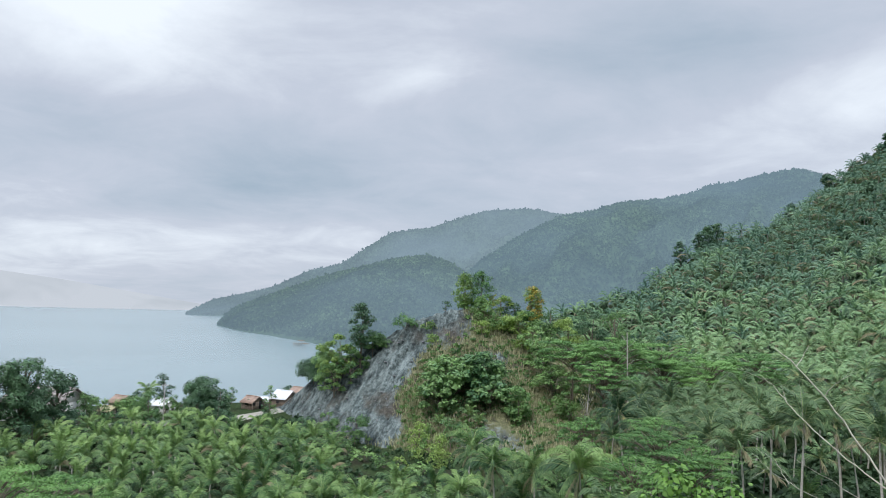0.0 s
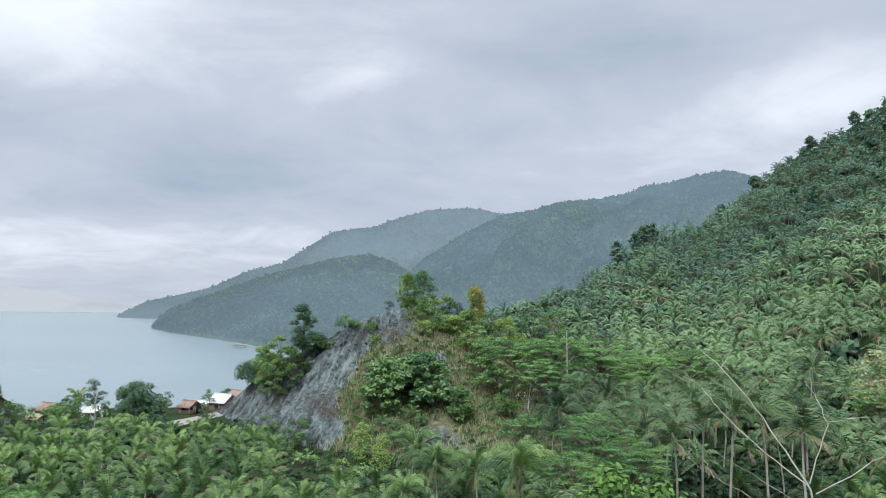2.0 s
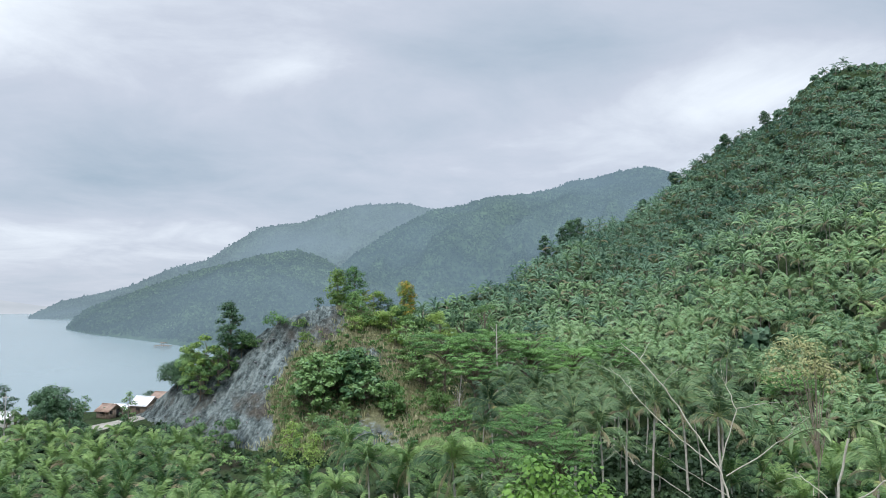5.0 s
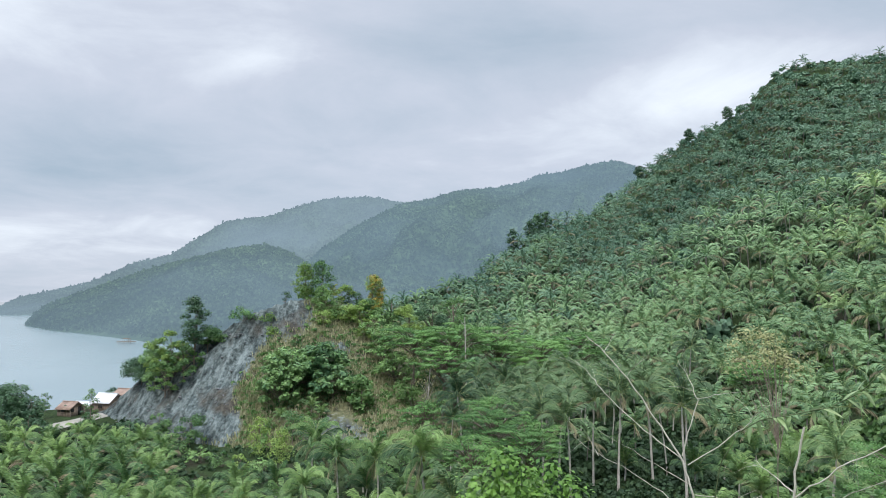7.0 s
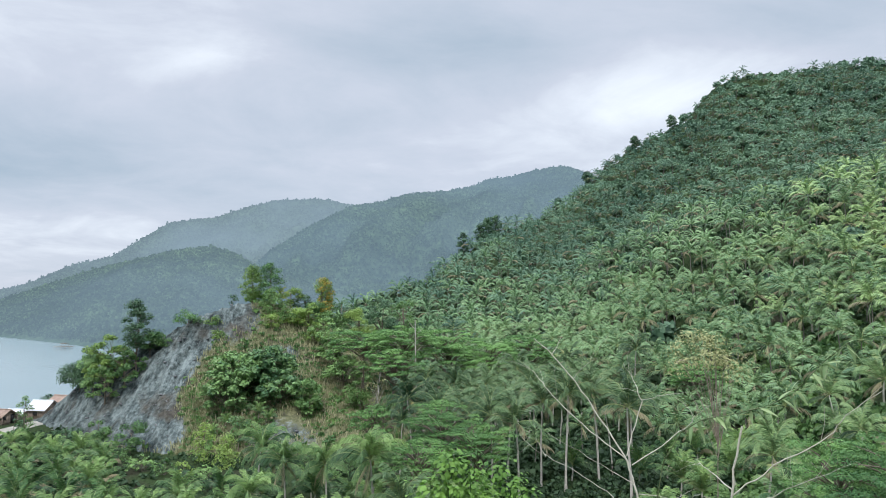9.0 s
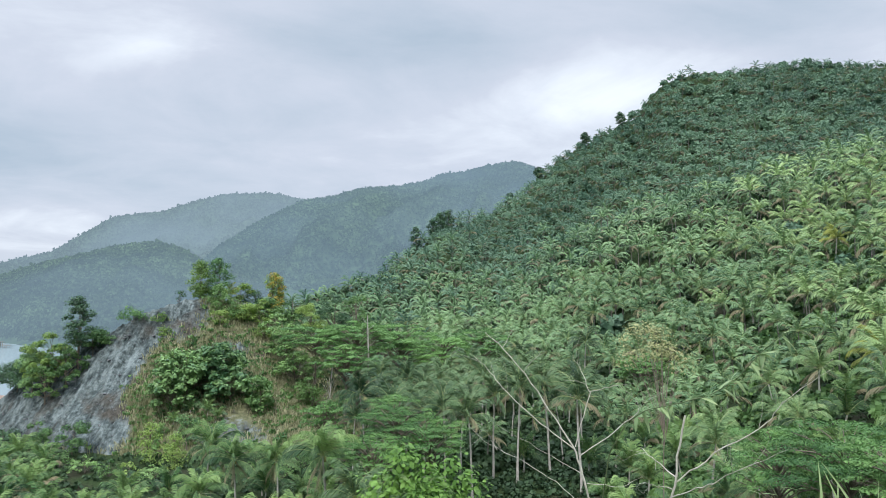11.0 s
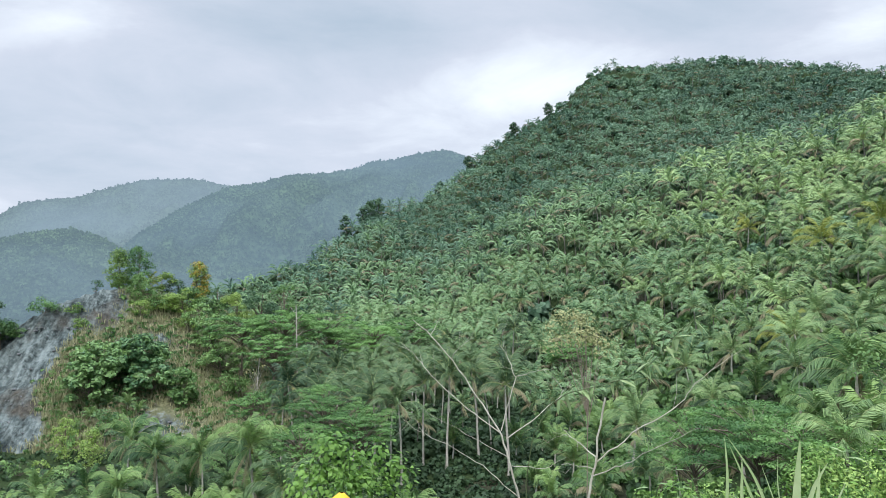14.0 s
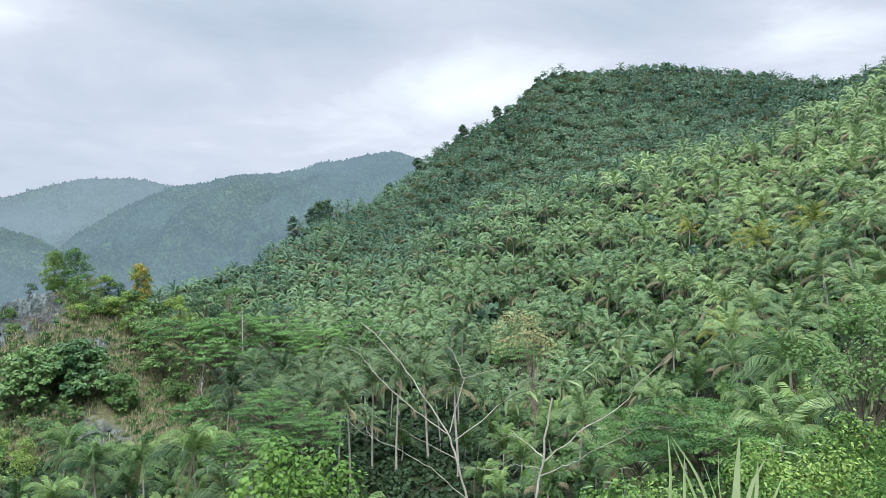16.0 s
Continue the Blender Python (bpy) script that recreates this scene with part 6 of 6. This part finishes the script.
LEAF_HEART = leaf_mesh("leaf", M_FRESH, 5, 1.0, 0.85, 1.9, 0.2, 0.3)
LEAF_LANCE = leaf_mesh("leaf", M_BAMBOO, 5, 1.0, 0.24, 1.3, 0.2, 0.25)
LEAF_OVAL = leaf_mesh("leaf", M_WEED, 4, 1.0, 0.42, 1.3, 0.2, 0.25)
LEAF_OVAL_B = leaf_mesh("leaf", M_FRESH, 4, 1.0, 0.42, 1.3, 0.2, 0.25)


def set_leaf(mesh, parent, at, direction, size, roll):
    ob = part("leaf", mesh, parent)
    q = Vector(direction).to_track_quat("X", "Z").to_matrix().to_4x4()
    ob.matrix_basis = Matrix.Translation(at) @ q @ Matrix.Rotation(roll, 4, "X") @ Matrix.Scale(size, 4)
    return ob


def leafy_shrub(label, az, d, tops, leaf_mesh_, size, per, seed, stem_mat=None, category="shrub", droop=0.35, spread_=0.22, length=1.0, name="shrub"):
    """A shrub of several stems: rows of sideways, height above eye level, and depth give each stem's tip."""
    rr = np.random.RandomState(seed)
    at = local(az, d, 0, 0)
    gz = ground_at(at[0], at[1])
    org = np.array([at[0], at[1], gz])
    root = thing(name, label, category, pose(*org))
    for s, h, e in tops:
        tip = local(az, d, s, h, e) - org
        foot = np.array([tip[0] * 0.4, tip[1] * 0.4, -0.15])
        ln = np.linspace(0, 1, 7)
        pts = foot + (tip - foot) * ln[:, None] + np.array([0, 0, 0.1]) * np.sin(ln * np.pi)[:, None] + rr.normal(0, 0.012, (7, 3))
        part("stem", quads("stem", *tube(pts, np.linspace(0.013, 0.004, 7), 5)[:2], [stem_mat or M_LEAF]), root)
        for k in range(per):
            u = 1 - min(1, length / max(0.3, tip[2])) * (k / per) ** 1.2
            p = np.array([np.interp(u, ln, pts[:, j]) for j in range(3)])
            a = k * 2.4 + rr.uniform(-0.5, 0.5)
            out = np.array([math.cos(a), math.sin(a), rr.uniform(-droop, 0.45)]) + rr.normal(0, 0.3, 3)
            off = out * rr.uniform(0.03, spread_) * (0.5 + 1.2 * (1 - u))
            set_leaf(leaf_mesh_, root, p + off, out + np.array([0, 0, -droop]), size * rr.uniform(0.65, 1.2), rr.uniform(-0.5, 0.5))
    return root


_climber = leafy_shrub("climbing shrub with fresh green heart-shaped leaves", 18.6, 6.5, [(-0.14, -1.34, 0), (-0.03, -1.32, 0.1), (0.06, -1.46, -0.1), (-0.3, -1.62, 0.05), (0.16, -1.72, 0), (-0.42, -1.78, 0.1), (0.0, -1.68, -0.2), (-0.2, -1.75, -0.15)],
            LEAF_HEART, 0.056, 120, 1, spread_=0.28)
_droopy = leafy_shrub("fresh green shrub with drooping pointed leaves", 21.4, 6.8, [(0.0, -1.52, 0), (0.12, -1.62, 0.1), (-0.12, -1.66, 0), (0.24, -1.76, 0), (-0.22, -1.82, 0.1), (0.05, -1.8, -0.15)], LEAF_HEART, 0.052, 110, 2, spread_=0.28)
for _i, (_sh, _az, _d, _tops) in enumerate(((_climber, 18.6, 6.5, ((-0.14, -1.5), (0.0, -1.52), (0.1, -1.68), (-0.3, -1.74), (-0.16, -1.72), (0.0, -1.8), (-0.4, -1.9), (0.2, -1.85))),
                                            (_droopy, 21.4, 6.8, ((0.0, -1.64), (0.12, -1.74), (-0.12, -1.78), (0.22, -1.86), (-0.2, -1.92), (0.02, -1.88))))):
    _o = np.array(_sh.matrix_basis.translation)
    _v, _f, _m = crown_piece(90 + _i, [tuple(local(_az, _d, s, h) - _o) + (0.17,) for s, h in _tops], 1500, 0.042, 0.9, 0.8)
    part("foliage", quads("foliage", _v, _f, [M_FRESH]), _sh)

# arching leafy cane
_at = local(42, 5.0, -0.59, -1.3)
_gz = ground_at(_at[0], _at[1])
_org = np.array([_at[0], _at[1], _gz])
_cane = thing("bamboo_branch", "thin arching cane with long pale green leaves", "bamboo", pose(*_org))
CANE = [(-0.75, -1.5, 0), (-0.68, -1.1, 0), (-0.55, -0.88, 0), (-0.42, -0.79, 0), (-0.23, -0.75, 0.05), (-0.01, -0.69, 0.08), (0.17, -0.58, 0.1), (0.32, -0.4, 0.1), (0.48, -0.26, 0.1)]
_pts = np.concatenate([[np.array([0, 0, -0.2])], [local(42, 5.0, *c) - _org for c in CANE]])
_fine = np.linspace(0, len(_pts) - 1, 40)
_q = np.stack([np.interp(_fine, range(len(_pts)), _pts[:, j]) for j in range(3)], 1)
part("cane", quads("cane", *tube(_q, np.linspace(0.0042, 0.0026, 40), 6)[:2], [M_CANE], smooth=True), _cane)
rng = np.random.RandomState(5)
_right = np.array([math.cos(radians(42)), -math.sin(radians(42)), 0])
for _k in range(46):
    _u = rng.uniform(15, 39)
    _p = np.array([np.interp(_u, range(40), _q[:, j]) for j in range(3)])
    _dirn = _right * rng.uniform(-0.2, 0.9) + np.array([0, 0, rng.uniform(-0.8, 0.35)]) + rng.normal(0, 0.35, 3)
    set_leaf(LEAF_LANCE, _cane, _p, _dirn, rng.uniform(0.08, 0.16), rng.uniform(-0.8, 0.8))

# reed grass
_at = local(52.2, 3.6, 0, -1.5)
_gz = ground_at(_at[0], _at[1])
_org = np.array([_at[0], _at[1], _gz])
_reed = thing("reed_clump", "clump of broad pale green reed blades", "grass", pose(*_org))


def blade(points, wide, name="blade", parent=_reed, mat=M_REED):
    p = np.array(points, float)
    n = 14
    f_ = np.linspace(0, len(p) - 1, n)
    q = np.stack([np.interp(f_, range(len(p)), p[:, j]) for j in range(3)], 1)
    for _ in range(3):
        q[1:-1] = (q[:-2] + 2 * q[1:-1] + q[2:]) / 4
    s = np.linspace(0, 1, n)
    w = (wide * 0.5 * np.clip(1.12 - s ** 3, 0.05, 1))[:, None]
    side = _right52 * w
    back = np.array([0, 0, 0]) + np.cross(_right52, [0, 0, 1]) * w * 0.35
    v = np.concatenate([q - side + back, q, q + side + back])
    f = []
    for i in range(n - 1):
        f += [(i, i + 1, n + i + 1, n + i), (n + i, n + i + 1, 2 * n + i + 1, 2 * n + i)]
    return part(name, quads(name, v, np.array(f), [mat], smooth=True), parent)


_right52 = np.array([math.cos(radians(52)), -math.sin(radians(52)), 0])


def rl(s, h, e=0.0):
    return local(52.2, 3.6, s, h, e) - _org


for _a, _b, _c, _w in (((0.09, -1.2), (0.10, -1.0), (0.125, -0.755), 0.052), ((0.12, -1.2), (0.16, -0.98), (0.235, -0.845), 0.030), ((0.02, -1.25), (-0.06, -0.95), (-0.185, -0.765), 0.022),
                       ((-0.02, -1.25), (-0.10, -1.0), (-0.18, -0.80), 0.020), ((-0.22, -1.3), (-0.19, -0.95), (-0.20, -0.765), 0.020), ((-0.135, -1.35), (-0.135, -1.05), (-0.125, -0.84), 0.024),
                       ((0.06, -1.2), (0.02, -1.0), (0.03, -0.82), 0.008), ((0.05, -1.2), (0.0, -1.02), (-0.05, -0.86), 0.008), ((0.16, -1.2), (0.19, -1.0), (0.20, -0.86), 0.026),
                       ((0.20, -1.2), (0.26, -1.03), (0.30, -0.93), 0.02), ((0.0, -1.3), (-0.15, -1.02), (-0.30, -1.03), 0.014)):
    blade([rl(_a[0], -2.2), rl(*_a), rl(*_b), rl(*_c)], _w * 0.78)

# weeds and low shrubs at the edge of the slope
for _i, (_az, _d, _tops, _mesh, _size, _per, _lab) in enumerate((
        (48.6, 4.6, [(0, -1.17, 0), (-0.12, -1.25, 0.1), (0.12, -1.22, 0), (-0.05, -1.3, -0.1), (0.2, -1.3, 0)], LEAF_OVAL, 0.085, 30, "low shrub with small yellow-green leaves"),
        (45.4, 4.4, [(0, -1.12, 0), (-0.15, -1.2, 0), (0.1, -1.22, 0.1)], LEAF_LANCE, 0.2, 14, "low plant with long pointed leaves"),
        (55.6, 4.8, [(0, -1.20, 0), (-0.14, -1.26, 0.1), (0.14, -1.18, 0), (0.26, -1.25, 0.1), (-0.02, -1.3, -0.15)], LEAF_OVAL, 0.10, 30, "yellow-green weed bush by the roadside"),
        (58.0, 6.2, [(-0.25, -1.12, 0), (-0.1, -1.28, 0), (0.1, -1.22, 0.1), (0.3, -1.12, 0), (0.0, -1.4, -0.1)], LEAF_OVAL_B, 0.13, 28, "green weed bush with drooping leaves"),
        (61.3, 6.6, [(-0.2, -1.05, 0), (0.0, -0.90, 0), (0.2, -0.98, 0.1), (0.4, -1.1, 0), (0.1, -1.25, -0.1), (-0.1, -1.3, 0)], LEAF_OVAL, 0.13, 30, "tall weed bush with light green leaves"),
        (61.6, 4.4, [(-0.1, -1.02, 0), (0.1, -1.05, 0), (0.3, -1.0, 0.1), (-0.3, -1.12, 0)], LEAF_OVAL_B, 0.09, 26, "leafy green weeds at the slope's edge"),
        (58.6, 5.2, [(0, -1.25, 0), (0.2, -1.3, 0), (-0.2, -1.33, 0), (0.05, -1.4, -0.1)], LEAF_OVAL, 0.09, 28, "low weeds with yellow-green leaves"),
        (64.5, 5.2, [(0, -0.95, 0), (0.2, -0.9, 0), (-0.2, -1.05, 0), (0.4, -0.95, 0.1)], LEAF_OVAL_B, 0.11, 28, "leafy weeds beside the road"),
        (55.0, 6.5, [(0, -1.32, 0), (0.1, -1.4, 0), (-0.1, -1.44, 0)], LEAF_OVAL_B, 0.16, 14, "upright weed with dark drooping leaves"))):
    _tops = [(s, h - (0.20 if _az > 56 else 0.06), e) for s, h, e in _tops]
    _weed = leafy_shrub(_lab, _az, _d, [(s, h, e) for s, h, e in _tops] + [(s + 0.09, h - 0.05, e + 0.08) for s, h, e in _tops] + [(s - 0.06, h - 0.09, e - 0.1) for s, h, e in _tops], _mesh, _size * 0.42, int(_per * 1.1), 40 + _i, category="weed", name="weed", spread_=0.18, length=0.55)
    _o = np.array(_weed.matrix_basis.translation)
    _cl = [tuple(local(_az, _d, s + o, h - 0.10 - k, e + o * 0.6) - _o) + (0.15,) for s, h, e in _tops for k, o in ((0.02, 0.0), (0.14, 0.11), (0.16, -0.11), (0.3, 0.04))]
    _v, _f, _m = crown_piece(60 + _i, _cl, 6400, min(_size, 0.12) * 0.135, 0.9, 1.2)
    part("foliage", quads("foliage", _v, _f, [M_WEED if _i % 3 == 0 else M_FRESH]), _weed)


def fern(label, az, d, stems, seed):
    """Stems with paired narrow leaflets."""
    rr = np.random.RandomState(seed)
    at = local(az, d, 0, -1.5)
    gz = ground_at(at[0], at[1])
    org = np.array([at[0], at[1], gz])
    root = thing("fern", label, "fern", pose(*org))
    for s, h, e, bow in stems:
        tip = local(az, d, s, h, e) - org
        ln = np.linspace(0, 1, 9)
        pts = tip * ln[:, None] + np.array([0, 0, 0.16]) * np.sin(ln * np.pi)[:, None]
        part("stem", quads("stem", *tube(pts, np.linspace(0.009, 0.003, 9), 5)[:2], [M_LEAF]), root)
        a = radians(az)
        right = np.array([math.cos(a), -math.sin(a), 0])
        for k in range(15):
            u = 1 - 0.55 * k / 15
            p = np.array([np.interp(u, ln, pts[:, j]) for j in range(3)])
            for side in (-1, 1):
                set_leaf(LEAF_LANCE, root, p, right * side + np.array([0, 0, 0.35 - 0.02 * k]) + rr.normal(0, 0.1, 3), 0.10 * (0.5 + 0.9 * math.sin(math.pi * (k + 1) / 17)) * 1.5, rr.uniform(-0.4, 0.4))
    return root


fern("upright fern with paired narrow leaflets", 58.2, 6.4, [(0, -1.25, 0, 0.1), (0.18, -1.36, 0, 0.1), (-0.15, -1.4, 0, 0.1)], 3)
fern("fern with pale green leaflets among the weeds", 46.4, 4.8, [(0.1, -1.2, 0, 0.1), (-0.1, -1.25, 0, 0.1)], 4)

# straw-coloured dry tree below the road, and a small-leaved tree beside the slope
_x, _y = polar(38.6, 30)
tree("tree", "slender tree with dry straw-coloured leaves and seed pods", "tree", _x, _y, EYE + 30 * math.tan(radians(-1.7)) - ground_at(_x, _y), 3.3, EYE - 30 * math.tan(radians(6.0)) - ground_at(_x, _y), 411, "round", 20, 190, 0.06, M_DRY, 0.05, 0.8, 1.3, bark=M_TWIG_DARK)
for _i, (_az, _d, _el, _w, _lo) in enumerate(((63.5, 24, -0.9, 4.6, 9.0), (66.5, 26, 0.6, 6.0, 9.0))):
    _x, _y = polar(_az, _d)
    _g = ground_at(_x, _y)
    _h = EYE + _d * math.tan(radians(_el)) - _g
    tree("tree", "small-leaved green tree beside the slope", "tree", _x, _y, _h, _w, max(0.8, EYE - _d * math.tan(radians(_lo)) - _g), 420 + _i, "round", 30, 90, 0.085, M_LEAF, 0.1)

# yellow roadside marker
_x, _y, _ = local(18.4, 3.3, 0, 0)
_g = ground_at(_x, _y)
_post = thing("marker_post", "yellow-painted roadside marker post with a pointed cap", "post", pose(_x, _y, _g, 0, 0, 40))
_top = EYE + 0.11 - 3.3 * math.tan(radians(16.3)) - _g
part("shaft", quads("shaft", *tube([(0, 0, -0.3), (0, 0, 0.3), (0, 0, _top - 0.07)], [0.075, 0.075, 0.075], 4)[:2], [M_YPAINT]), _post)
part("cap", quads("cap", *tube([(0, 0, _top - 0.068), (0, 0, _top - 0.05), (0, 0, _top)], [0.085, 0.08, 0.012], 4)[:2], [M_YPAINT]), _post)

# low green ground cover on the near slope
_sp = []
rng = np.random.RandomState(123)
for _try in range(900):
    _az, _d = rng.uniform(-46, 74), rng.uniform(20, 48)
    _x, _y = polar(_az, _d)
    _sp.append((_x, _y, ground_at(_x, _y) - 0.05, rng.uniform(0, 6.28), rng.uniform(0.6, 1.3)))
_sp = np.array(_sp)
_v, _f, _m = joined([spread(tuft_piece(800 + j, 40, 0.8), _sp[j::3]) for j in range(3)])
tagged(new("ground_cover", quads("ground_cover", _v, _f, [M_LEAF])), "low green plants on the slope below the road", "plants", kind="stuff")
